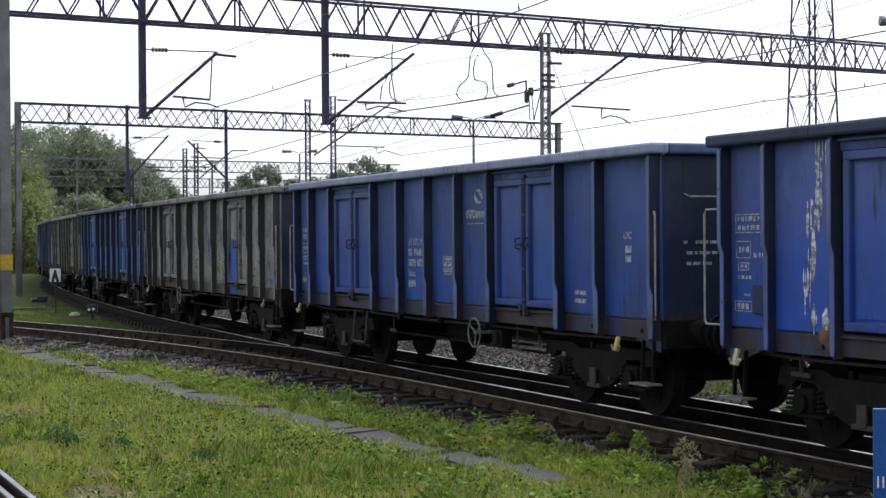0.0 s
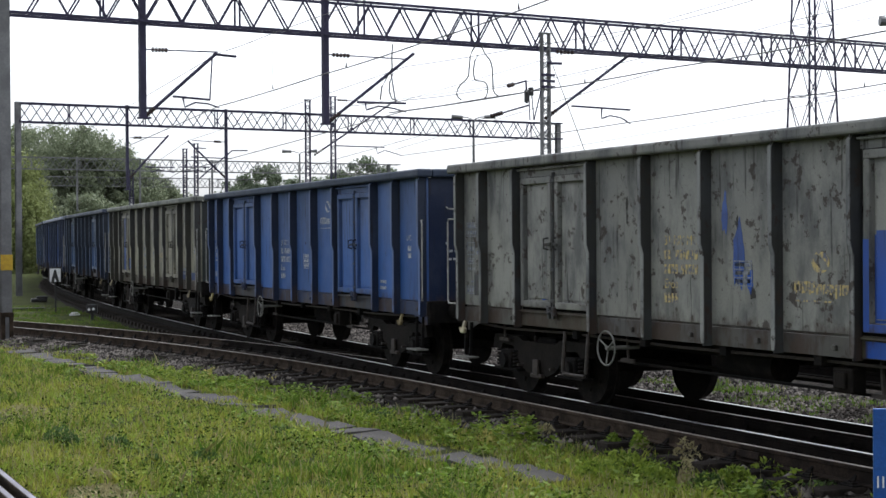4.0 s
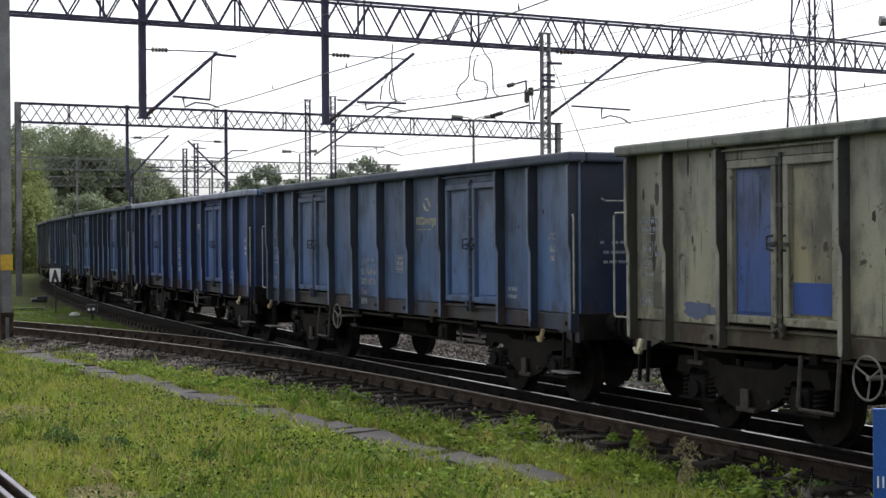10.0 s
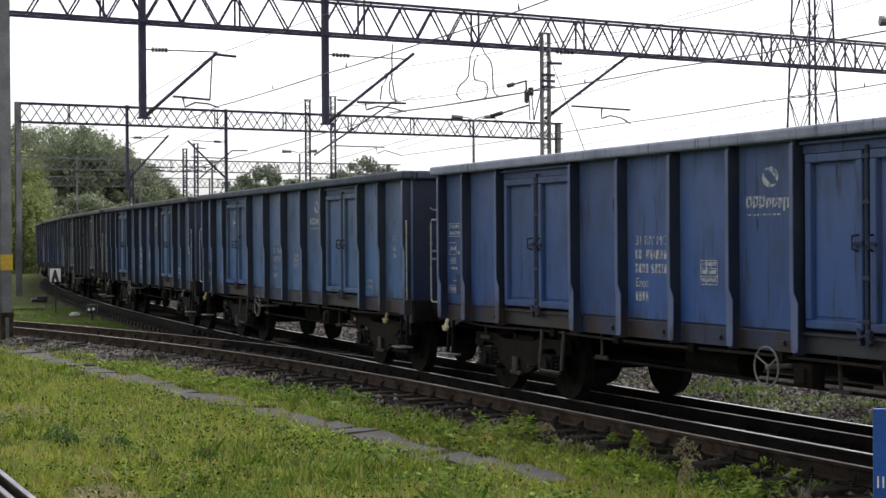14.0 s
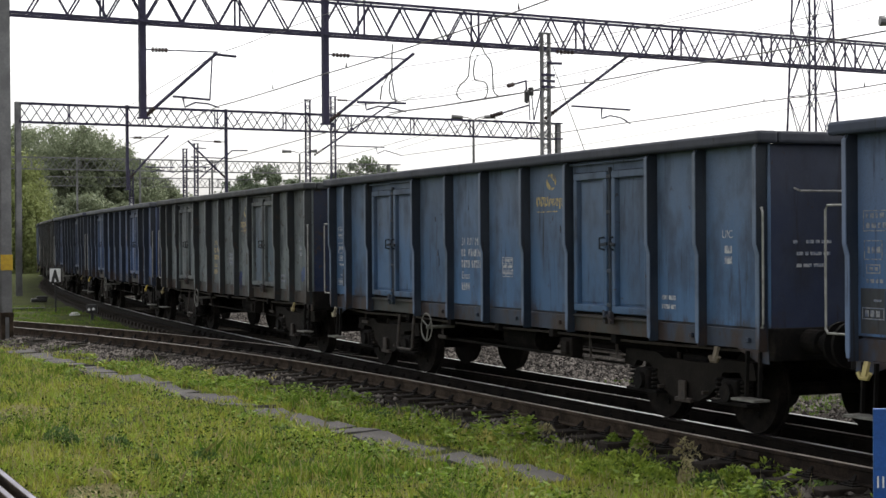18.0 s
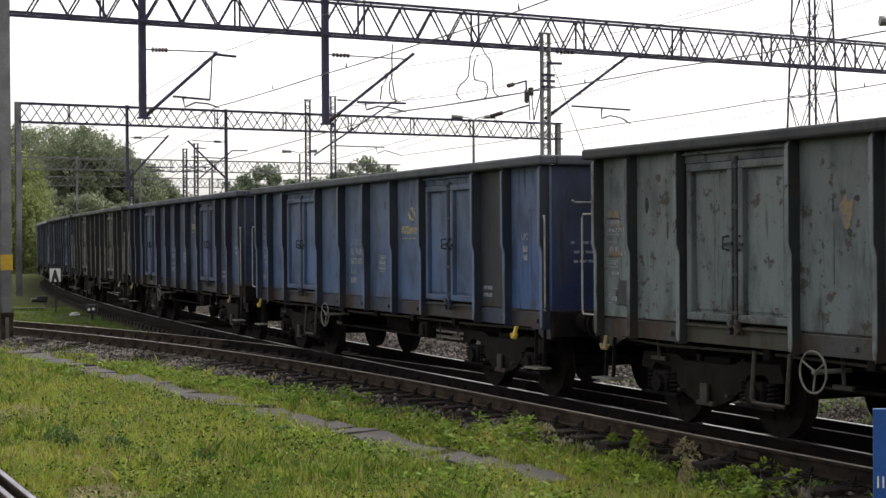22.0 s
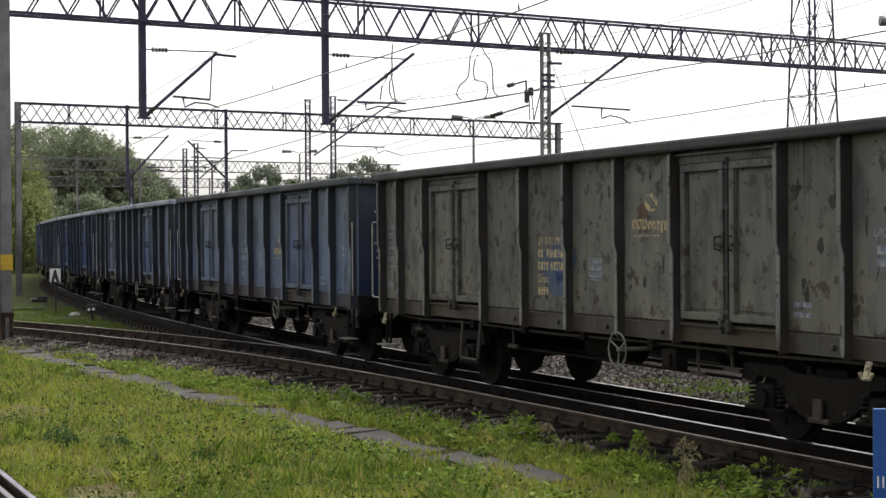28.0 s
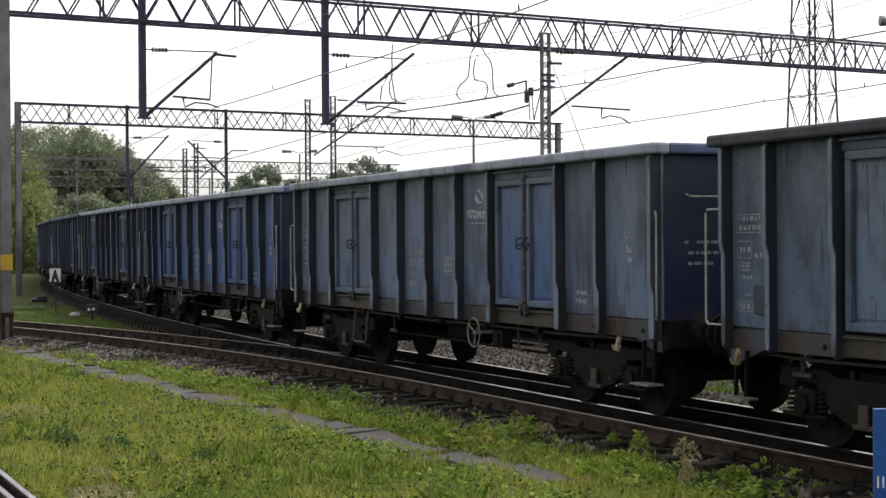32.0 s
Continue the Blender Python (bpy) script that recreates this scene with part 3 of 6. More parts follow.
jumper([(13.47, 7.74), (13.28, 7.5), (13.22, 7.35), (13.18, 7.0), (13.16, 6.79), (13.05, 6.65), (12.89, 6.53), (12.80, 6.4), (12.76, 6.27), (12.80, 6.17), (12.91, 6.1)])
jumper([(13.56, 7.73), (13.71, 7.46), (13.9, 7.26), (13.96, 7.05), (13.97, 6.82), (13.98, 6.6), (13.99, 6.42), (14.05, 6.32), (14.16, 6.26)])
jumper([(13.48, 7.4), (13.37, 7.23), (13.33, 7.0), (13.33, 6.85), (13.36, 6.71), (13.42, 6.67), (13.55, 6.66), (13.70, 6.64), (13.78, 6.57), (13.80, 6.36), (13.76, 6.25), (13.68, 6.16)])
jumper([(10.70, 7.55), (10.67, 7.2), (10.68, 6.9), (10.5, 6.6), (10.35, 6.35), (10.3, 6.0)])
jumper([(10.72, 6.75), (10.60, 6.5), (10.58, 6.25), (10.66, 6.05), (10.85, 5.98)])
tens = thing("tensioning_gear", "dark wire tensioning gear hung beside the mast", "overhead line", at=M1)
part("weight_box", box(B(), 15.03, 15.15, -0.66, -0.54, 6.28, 6.52, 0.01), BLACK, tens)
part("weight_box", box(B(), 14.89, 14.98, -0.66, -0.54, 6.08, 6.44, 0.01), BLACK, tens)
part("bracket", rod(B(), (14.92, -0.6, 6.72), (14.95, -0.6, 6.05), 0.03, 6), STEEL, tens)
for a, b in (((14.26, 6.52), (14.92, 6.70)), ((13.64, 5.62), (15.0, 6.0))):
    a, b = Vector((a[0], -0.6, a[1])), Vector((b[0], -0.6, b[1]))
    part("insulator", insulator(B(), a.lerp(b, 0.05), a.lerp(b, 0.35)), INSULATOR, tens)
    part("tie_rod", rod(B(), a.lerp(b, 0.35), b, 0.026, 6), STEEL, tens)
for a, b in (((15.02, 6.3), (15.05, 5.57)), ((15.45, 6.5), (15.19, 5.58)), ((15.12, 6.3), (15.19, 5.58)), ((15.1, 6.41), (15.5, 6.54))):
    part("tie_rod", rod(B(), (a[0], -0.6, a[1]), (b[0], -0.6, b[1]), 0.018, 5), STEEL, tens)
for z, e in ((6.72, 0.1), (6.90, 0.1), (6.55, 0.1), (7.25, 0.35)):
    part("clamp", box(B(), 15.42 + (0.2 if e > 0.2 else 0.0), 15.86 + (e - 0.1), -0.72, -0.64, z - 0.035, z + 0.035), STEEL, tens)
g0, g1 = world_at(M1, 15.8, 7.5, -0.5), world_at(M1, 19.35, GROUND, -0.5)
tagged(new("guy_wire", mesh_of("guy_wire", rod(B(), g0, g1, 0.012, 5), WIRE)), "slanting steel guy wire of the mast", "wire")


# ---- pylon, lamps, signals ----
def pylon(at, w_low, w_high, h):
    t = thing("power_pylon", "grey lattice steel power pylon far behind the train", "pylon", at=at)
    c = [(math.cos(a), math.sin(a)) for a in (math.tau * k / 4 - 0.10 for k in range(4))]
    f = lambda z: (w_low + (w_high - w_low) * z / h) / 2
    for x, y in c:
        part("leg", bar(B(), (x * f(0), y * f(0), 0), (x * f(h), y * f(h), h), 0.16, 0.16), STEEL, t)
    z, k = 0.0, 0
    while z < h - 2:
        z2 = z + 3.0 * f(z)
        for i in range(4):
            (x, y), (x2, y2) = c[i], c[(i + 1) % 4]
            part("brace", bar(B(), (x * f(z), y * f(z), z), (x2 * f(z2), y2 * f(z2), z2), 0.06, 0.06), STEEL, t)
            part("brace", bar(B(), (x2 * f(z), y2 * f(z), z), (x * f(z2), y * f(z2), z2), 0.06, 0.06), STEEL, t)
            part("brace", bar(B(), (x2 * f(z2), y2 * f(z2), z2), (x * f(z2), y * f(z2), z2), 0.05, 0.05), STEEL, t)
        z = z2
    return t


pylon((30.3, 130.0, GROUND), 5.0, 2.2, 34.0)


def street_lamp(at, h, arm, heads, turn=0.0):
    t = thing("street_lamp", "tall grey yard lamp with curved arms", "street lamp", "yard lamps", pose(*at, 0, 0, turn))
    part("pole", rod(B(), (0, 0, 0), (0, 0, h), 0.13, 10, 0.07), GALV, t)
    for s in heads:
        pts = [(0, 0, h - 0.1), (s * 0.12 * arm, 0, h + 0.12), (s * 0.4 * arm, 0, h + 0.22), (s * 0.7 * arm, 0, h + 0.24)]
        a = part("arm", tube(B(), pts, 0.035, 6), GALV, t)
        bm = rod(B(), (s * 0.6 * arm, 0, h + 0.22), (s * 1.25 * arm, 0, h + 0.26), 0.11, 10, 0.15)
        part("lamp_head", bm, GALV, t, "pale grey lamp housing")
    return t


street_lamp((1.95, 99.0, GROUND), 9.9, 1.1, (-1, 1))
street_lamp((-12.3, 137.0, GROUND), 10.0, 1.2, (-1, 1))
street_lamp((13.9, 45.0, GROUND), 8.3, 1.2, (-1, 1))


def chevron_sign(at):
    t = thing("point_indicator", "white point indicator plate with a black wedge on a post", "railway sign", at=at)
    part("post", rod(B(), (0, 0.03, GROUND - at[2]), (0, 0.03, 0.1), 0.03, 8), BLACK, t)
    part("backing", box(B(), -0.2, 0.2, 0.0, 0.12, 0.0, 0.52, 0.01), BLACK, t)
    part("plate", box(B(), -0.19, 0.19, -0.012, 0.0, 0.01, 0.47, 0.004), WHITE, t)
    part("wedge", extrude_outline(B(), [(-0.14, 0.01), (-0.045, 0.01), (0.0, 0.16), (0.045, 0.01), (0.14, 0.01), (0.03, 0.43), (-0.03, 0.43)], -0.02, -0.013), BLACK, t, "black wedge")
    return t


chevron_sign((-13.43, 55.0, 0.76))


def dwarf_signal(at):
    t = thing("dwarf_signal", "black ground shunting signal with two pale lenses", "signal", at=Matrix.Translation(at) @ Matrix.Scale(0.76, 4))
    part("post", rod(B(), (0, 0, 0), (0, 0, 0.35), 0.07, 8), BLACK, t)
    part("head", box(B(), -0.22, 0.22, -0.1, 0.12, 0.33, 0.68, 0.03), BLACK, t)
    for x, z in ((-0.09, 0.48), (0.09, 0.5)):
        part("hood", rod(B(), (x, -0.2, z), (x, -0.1, z), 0.075, 10), BLACK, t)
        part("lens", rod(B(), (x, -0.21, z), (x, -0.2, z), 0.055, 12), WHITE, t, "milky white lens")
    return t


dwarf_signal((-10.9, 49.3, GROUND))
sg = thing("signal_mast", "pale grey signal head on a slim mast", "signal", at=(-23.5, 120.0, GROUND))
part("mast", rod(B(), (0, 0, 0), (0, 0, 5.2), 0.06, 8), GALV, sg)
part("head", box(B(), -0.18, 0.18, -0.12, 0.12, 5.05, 5.85, 0.03), WHITE, sg, "white signal housing")
part("hood", box(B(), -0.2, 0.2, -0.3, -0.122, 5.72, 5.8, 0.01), GALV, sg)


def blue_sign():
    t = thing("blue_sign", "blue enamel sign with white figures on a post", "sign", at=pose(2.18, 7.0, 0, 0, 0, -4))
    part("plate", box(B(), -0.285, 0.285, -0.01, 0.01, 0.72, 1.335, 0.004), BLUEPLATE, t)
    part("post", rod(B(), (0, 0.04, GROUND), (0, 0.04, 1.3), 0.03, 10), GALV, t)
    cu = bpy.data.curves.new("figures", "FONT")
    cu.body, cu.size, cu.extrude, cu.space_character = "11", 0.075, 0.001, 0.62
    tmp = new("figures_text", cu)
    me = bpy.data.meshes.new_from_object(tmp.evaluated_get(bpy.context.evaluated_depsgraph_get()))
    bpy.data.objects.remove(tmp)
    me.materials.append(WHITE)
    part("figures", me, None, t, "white figures", pose(-0.286, -0.013, 0.985, 90))
    return t


blue_sign()


# ---- odds and ends in the grass between the tracks ----
lump = thing("rubber_mat", "crumpled black rubber mat lying in grass", "rubbish", at=pose(-16.7, 65.6, GROUND, 0, 0, 20))
part("body", box(box(B(), -0.32, 0.32, -0.2, 0.2, 0.0, 0.16, 0.05), -0.1, 0.36, -0.16, 0.12, 0.14, 0.26, 0.05), BLACK, lump)
block = thing("marker_stone", "small whitewashed concrete marker stone in grass", "marker", at=pose(-12.3, 53.0, GROUND - 0.05, 0, 0, 12))
part("body", box(box(B(), -0.17, 0.17, -0.12, 0.12, 0.0, 0.12, 0.02), -0.12, 0.12, -0.09, 0.09, 0.11, 0.17, 0.02), WHITE, block)
cover = thing("duct_cover", "long pale concrete cable duct cover in grass", "cover", at=pose(-15.3, 57.5, GROUND, 0, 0, 8))
for k in range(3):
    part("slab", box(B(), -0.85 + 0.58 * k, -0.30 + 0.58 * k, -0.22, 0.22, 0.0, 0.10, 0.015), SLAB, cover)


# ---- trees ----
def leaves(name, centres, radii, count, size, material, seed):
    """Many small leaf clumps on the shells of a crown's lobes."""
    r = np.random.default_rng(seed)
    k = r.integers(0, len(centres), count)
    d = r.normal(size=(count, 3))
    d /= np.linalg.norm(d, axis=1)[:, None]
    rad = radii[k] * (0.25 + 0.85 * r.random(count) ** 0.6)[:, None]
    p = centres[k] + d * rad
    a = r.normal(size=(count, 3))
    a /= np.linalg.norm(a, axis=1)[:, None]
    b = np.cross(a, d + 0.4 * r.normal(size=(count, 3)))
    b /= np.linalg.norm(b, axis=1)[:, None] + 1e-9
    s = size * (0.5 + r.random(count))[:, None]
    v = np.stack([p - a * s, p + b * s * 0.55, p + a * s, p - b * s * 0.55], 1).reshape(-1, 3)
    return soup(name, v, np.arange(count * 4).reshape(-1, 4), material)


def tree(at, h, spread, material, seed, label, count=5000, leaf=0.16, droop=0.0, low=0.25):
    r = np.random.default_rng(seed)
    t = thing("tree", label, "tree", "trees by the line", at)
    bm = rod(B(), (0, 0, 0), (0.1, 0, h * 0.55), 0.02 * h + 0.05, 8, 0.012 * h)
    n = 46
    zc, zr = h * (low + 1.0) / 2, h * (1.0 - low) / 2
    lobes = []
    for i in range(n):
        a, t_, q = i * 2.4 + r.uniform(-0.4, 0.4), r.uniform(-0.92, 0.90), 0.45 + 0.5 * r.random() ** 0.5
        w_ = math.sqrt(1 - t_ * t_) * spread * q * (1.15 if t_ < 0 else 1.0)
        lobes.append((math.cos(a) * w_, math.sin(a) * w_, zc + t_ * zr * 0.93 - droop * w_ * 0.8))
    for i in range(0, n, 4):
        z = lobes[i][2]
        rod(bm, (0.05, 0, max(h * 0.12, min(z * 0.62, h * 0.5))), lobes[i], 0.006 * h, 5, 0.02)
    part("trunk", bm, BARK, t)
    c = np.array(lobes)
    rad = spread * r.uniform(0.22, 0.46, (len(c), 1)) * np.array([[1, 1, 0.9 + 1.6 * droop]])
    part("crown", leaves("crown", c, rad, count, leaf, material, seed + 7), None, t)
    return t


DARK = "dense dark green broadleaf tree on the embankment"
BANK = ((-52, 158, 13.8, 3.6), (-48, 163, 14.0, 3.6), (-45.5, 157, 14.9, 3.4), (-42.5, 162, 15.1, 3.5), (-40.0, 158, 14.9, 3.3), (-38.0, 163, 15.2, 3.4), (-36.6, 158, 14.6, 3.1), (-35.2, 163, 13.4, 3.0), (-33.6, 159, 12.3, 2.8),
        (-32.5, 165, 11.4, 2.6), (-31.0, 160, 10.2, 2.5), (-30.4, 168, 9.4, 2.4), (-28.8, 163, 8.4, 2.3), (-28.2, 172, 7.9, 2.4), (-27.2, 166, 7.2, 2.2), (-26.2, 176, 7.0, 2.5), (-25.0, 172, 6.6, 2.2), (-29.6, 158, 9.2, 2.4), (-46, 150, 8.5, 3.2), (-41, 149, 8.0, 3.2), (-37, 149, 7.6, 3.0), (-33.8, 150, 7.0, 2.8), (-31, 152, 6.3, 2.6), (-34.6, 158, 14.0, 2.7), (-32.9, 160, 12.9, 2.5), (-31.6, 161, 11.7, 2.4), (-29.4, 164, 9.6, 2.3), (-44, 160, 14.2, 3.2), (-49, 172, 15.4, 4.0), (-45, 174, 15.6, 4.0), (-41, 172, 15.6, 3.8), (-38, 174, 15.0, 3.6), (-35.5, 172, 13.6, 3.2), (-33.4, 174, 12.0, 3.0))
for i, (x, y, h, sp) in enumerate(BANK):
    tree((x, y, GROUND), h, sp, LEAFDARK, 20 + i, DARK, 10500, 0.13, 0.0, 0.10)
for i, (x, y, h, sp) in enumerate(((-35.9, 134, 10.6, 2.8), (-38.6, 138, 11.2, 3.0), (-34.8, 131, 7.4, 2.1), (-42.0, 136, 10.0, 3.0))):
    tree((x, y, GROUND), h, sp, LEAFLIGHT, 61 + i, "pale green drooping willow beside the line", 12000, 0.12, 0.5, 0.1)
FARTREES = ((-11.9, 161, 9.3, 2.2), (-3.2, 163, 9.2, 2.1), (-21.5, 163, 8.9, 2.0), (-18.0, 162, 10.6, 1.9), (-16.2, 165, 9.8, 1.9), (-20.0, 166, 9.7, 1.9), (-14.9, 163, 9.0, 1.5), (-10.6, 160, 10.0, 1.9), (-8.2, 161, 11.2, 2.1), (-6.2, 163, 10.6, 2.0), (-4.6, 162, 9.7, 1.7), (-12.4, 168, 9.2, 2.0))
for i, (x, y, h, sp) in enumerate(FARTREES):
    tree((x, y, GROUND), h, sp, LEAFFAR, 80 + i, "far green tree behind the railway yard", 7000, 0.13)


# ---- grass, weeds and loose stones ----
def blades(name, pts, hmin, hmax, width, material, seed, lean=0.5):
    """Bent two-piece blades on the points."""
    r = np.random.default_rng(seed)
    n = len(pts)
    a = r.uniform(0, math.tau, n)
    side = np.stack([np.cos(a), np.sin(a), np.zeros(n)], 1) * (width * r.uniform(0.6, 1.4, n))[:, None] / 2
    h = r.uniform(hmin, hmax, n) * (0.6 + 0.4 * r.random(n)) * (1 + 0.35 * ripple(pts[:, 0], pts[:, 1], 5.0, 8) + 0.3 * ripple(pts[:, 0], pts[:, 1], 1.6, 9)).clip(0.35, 2.0)
    b = r.uniform(0, math.tau, n)
    l = np.stack([np.cos(b), np.sin(b), np.zeros(n)], 1) * (h * lean * r.random(n))[:, None]
    up = np.stack([np.zeros(n), np.zeros(n), h], 1)
    mid = pts + l * 0.3 + up * 0.55
    v = np.stack([pts - side, pts + side, mid + side * 0.7, pts + l + up, mid - side * 0.7], 1).reshape(-1, 3)
    i = np.arange(n)[:, None] * 5
    return soup(name, v, i + np.arange(5), material)


def lateral(x, y):
    """How far a point lies from the train's track, near side negative, and its s."""
    s = np.interp(-y, -_y[(GRID > -100) & (GRID < 24)], GRID[(GRID > -100) & (GRID < 24)])
    h = np.interp(s, GRID, _head)
    dx, dy = x - np.interp(s, GRID, _x), y - np.interp(s, GRID, _y)
    return -np.sin(h) * dx + np.cos(h) * dy, s + np.cos(h) * dx + np.sin(h) * dy


second_np = lambda s: np.where(s < 0, -(0.70 + 0.0078 * np.minimum(s, 0) ** 2), -0.70)


def ripple(x, y, f, seed):
    """A cheap smooth pattern of about f bumps per 6 m, between -1 and 1."""
    r = np.random.default_rng(seed)
    out = 0
    for _ in range(7):
        a, p = r.uniform(0, math.tau), r.uniform(0, math.tau)
        k = f * r.uniform(0.6, 1.4)
        out = out + np.sin(k * (x * math.cos(a) + y * math.sin(a)) + p)
    return out / 3.0


def meadow():
    r = np.random.default_rng(11)
    n = 420000
    y = 10.5 + 38 * r.random(n) ** 1.5
    x = r.uniform(-0.30, 0.29, n) * y
    lat, s = lateral(x, y)
    edge = second_np(s) - np.interp(s, [-20, -10, -4, 0, 8], [2.3, 2.1, 1.9, 1.5, 1.2]) + 0.35 * ripple(x, y, 3.0, 77) + 0.2 * np.sin(x * 3.1) + 0.15 * np.sin(y * 5.3)
    fine = 0.5 * ripple(x, y, 9.0, 5) + 0.6 * ripple(x, y, 24.0, 6) + 0.6 * ripple(x, y, 58.0, 7)
    keep = (lat < edge) & (fine + 0.5 * r.random(n) > 0.14)
    # the slab path stays bare
    ax, ay, bx, by = PA.x, PA.y, PB.x, PB.y
    L = math.hypot(bx - ax, by - ay)
    t = ((x - ax) * (bx - ax) + (y - ay) * (by - ay)) / L
    w = ((x - ax) * (by - ay) - (y - ay) * (bx - ax)) / L
    keep &= ~((np.abs(w + 0.07 + 0.05 * np.sin(t * 1.3)) < np.where(np.abs(t - 14.2) < 0.9, 0.10, 0.235) + 0.04 * np.sin(t * 2.2) + 0.09 * ripple(x, y, 6.0, 91)) & (np.mod(t, 0.565) > 0.03) & (t > 0) & (t < L))
    # a trodden bare patch
    keep &= np.hypot((x + 3.3) / 0.42, (y - 15.3) / 0.5) + 0.5 * ripple(x, y, 9.0, 33) > 0.8
    keep &= r.random(n) < np.interp(x, [2.0, 2.5, 3.4], [1.0, 0.5, 0.18])
    keep &= ~((np.abs(lat + 8.71) < 0.2) | (np.abs(lat + 10.13) < 0.12))
    base = np.interp(np.abs(lat - second_np(s)), [1.3, 1.8], [-0.265, -0.40])
    q = np.stack([x, y, np.maximum(base, GROUND)], 1)[keep]
    tagged(new("grass", blades("grass", q, 0.035, 0.15, 0.017, TURF, 12, 0.95)), "lush green meadow grass with dry stalks", "grass", kind="stuff")
    r2 = np.random.default_rng(13)
    q2 = q[r2.random(len(q)) < 0.05]
    tagged(new("tall_grass", blades("tall_grass", q2, 0.12, 0.30, 0.007, DRYSTALK, 14, 0.5)), "pale dry seed stalks standing among the meadow", "grass", kind="stuff")
    # thick tufts
    m = 2600
    y = 10.5 + 26 * r.random(m) ** 1.4
    x = r.uniform(-0.30, 0.27, m) * y
    lat, s = lateral(x, y)
    k0 = (lat < second_np(s) - 2.2) & (ripple(x, y, 1.1, 17) > -0.3)
    w0 = np.abs(((x - ax) * (by - ay) - (y - ay) * (bx - ax)) / L)
    q3 = np.stack([x, y, np.full(m, GROUND)], 1)[k0 & (w0 > 0.45)]
    q3 = np.repeat(q3, 26, 0) + r.normal(size=(len(q3) * 26, 3)) * np.array([0.07, 0.07, 0.0])
    tagged(new("grass_tufts", blades("grass_tufts", q3, 0.10, 0.22, 0.011, TUFT, 18, 1.0)), "thick darker green grass tufts in the meadow", "grass", kind="stuff")
    # tufts between the ballast and behind the train
    m = 60000
    y = r.uniform(16, 60, m)
    x = r.uniform(-0.3, 0.3, m) * y
    lat, s = lateral(x, y)
    patch = np.array([noise.noise((a * 0.8, b * 0.8, 4.0)) for a, b in zip(x, y)])
    k1 = (lat > 2.4) & (lat < 4.3) & (patch > -0.05) & (s > -4)
    k2 = (lat < second_np(s) - 1.0) & (lat > second_np(s) - 1.8) & (patch > 0.05)
    k3 = (s < -12) & (lat < -1.6) & (lat > second_np(s) + 1.5) & (patch > -0.15)
    q = np.stack([x, y, np.full(m, GROUND + 0.0)], 1)[k1 | k2 | k3]
    q[:, 2] += 0.035
    q = np.repeat(q, 4, 0) + r.normal(size=(len(q) * 4, 3)) * np.array([0.05, 0.05, 0.0])
    tagged(new("trackside_grass", blades("trackside_grass", q, 0.04, 0.11, 0.012, TUFT, 15)), "patchy grass growing on the ballast edge", "grass", kind="stuff")


meadow()


def broadleaf_weeds():
    """Low weeds with wider leaves along the ballast."""
    r = np.random.default_rng(21)
    n = 4200
    y = 11 + 20 * r.random(n) ** 1.4
    x = r.uniform(-0.29, 0.29, n) * y
    lat, s = lateral(x, y)
    e = second_np(s)
    patch = np.array([noise.noise((a * 0.9, b * 0.9, 9.0)) for a, b in zip(x, y)])
    k = (lat < e - np.interp(s, [-20, -10, 0, 8], [2.3, 2.1, 1.4, 1.1])) & (lat > e - 4.0) & (patch > np.where(s > -2, -0.1, 0.16)) & (np.abs(((x - PA.x) * (PB.y - PA.y) - (y - PA.y) * (PB.x - PA.x)) / (PB - PA).length) > 0.36)
    k &= r.random(n) < np.interp(x, [2.1, 2.6, 3.4], [1.0, 0.5, 0.2])
    c = np.stack([x, y, np.full(n, GROUND + 0.05)], 1)[k]
    m = 16
    c = np.repeat(c, m, 0) + r.normal(size=(len(c) * m, 3)) * np.array([0.09, 0.09, 0.045])
    c[:, 2] = np.abs(c[:, 2] - GROUND) + GROUND + 0.02
    d = r.normal(size=c.shape)
    d[:, 2] *= 0.4
    d /= np.linalg.norm(d, axis=1)[:, None]
    b = np.cross(d, np.array([0.1, 0.2, 1.0]) + 0.5 * r.normal(size=c.shape))
    b /= np.linalg.norm(b, axis=1)[:, None]
    s_ = (0.018 + 0.032 * r.random(len(c)))[:, None]
    v = np.stack([c - d * s_, c + b * s_ * 0.5, c + d * s_, c - b * s_ * 0.5], 1).reshape(-1, 3)
    tagged(new("weeds", soup("weeds", v, np.arange(len(c) * 4).reshape(-1, 4), WEED)), "bright green broad-leaved weeds along the ballast", "weeds", kind="stuff")


broadleaf_weeds()


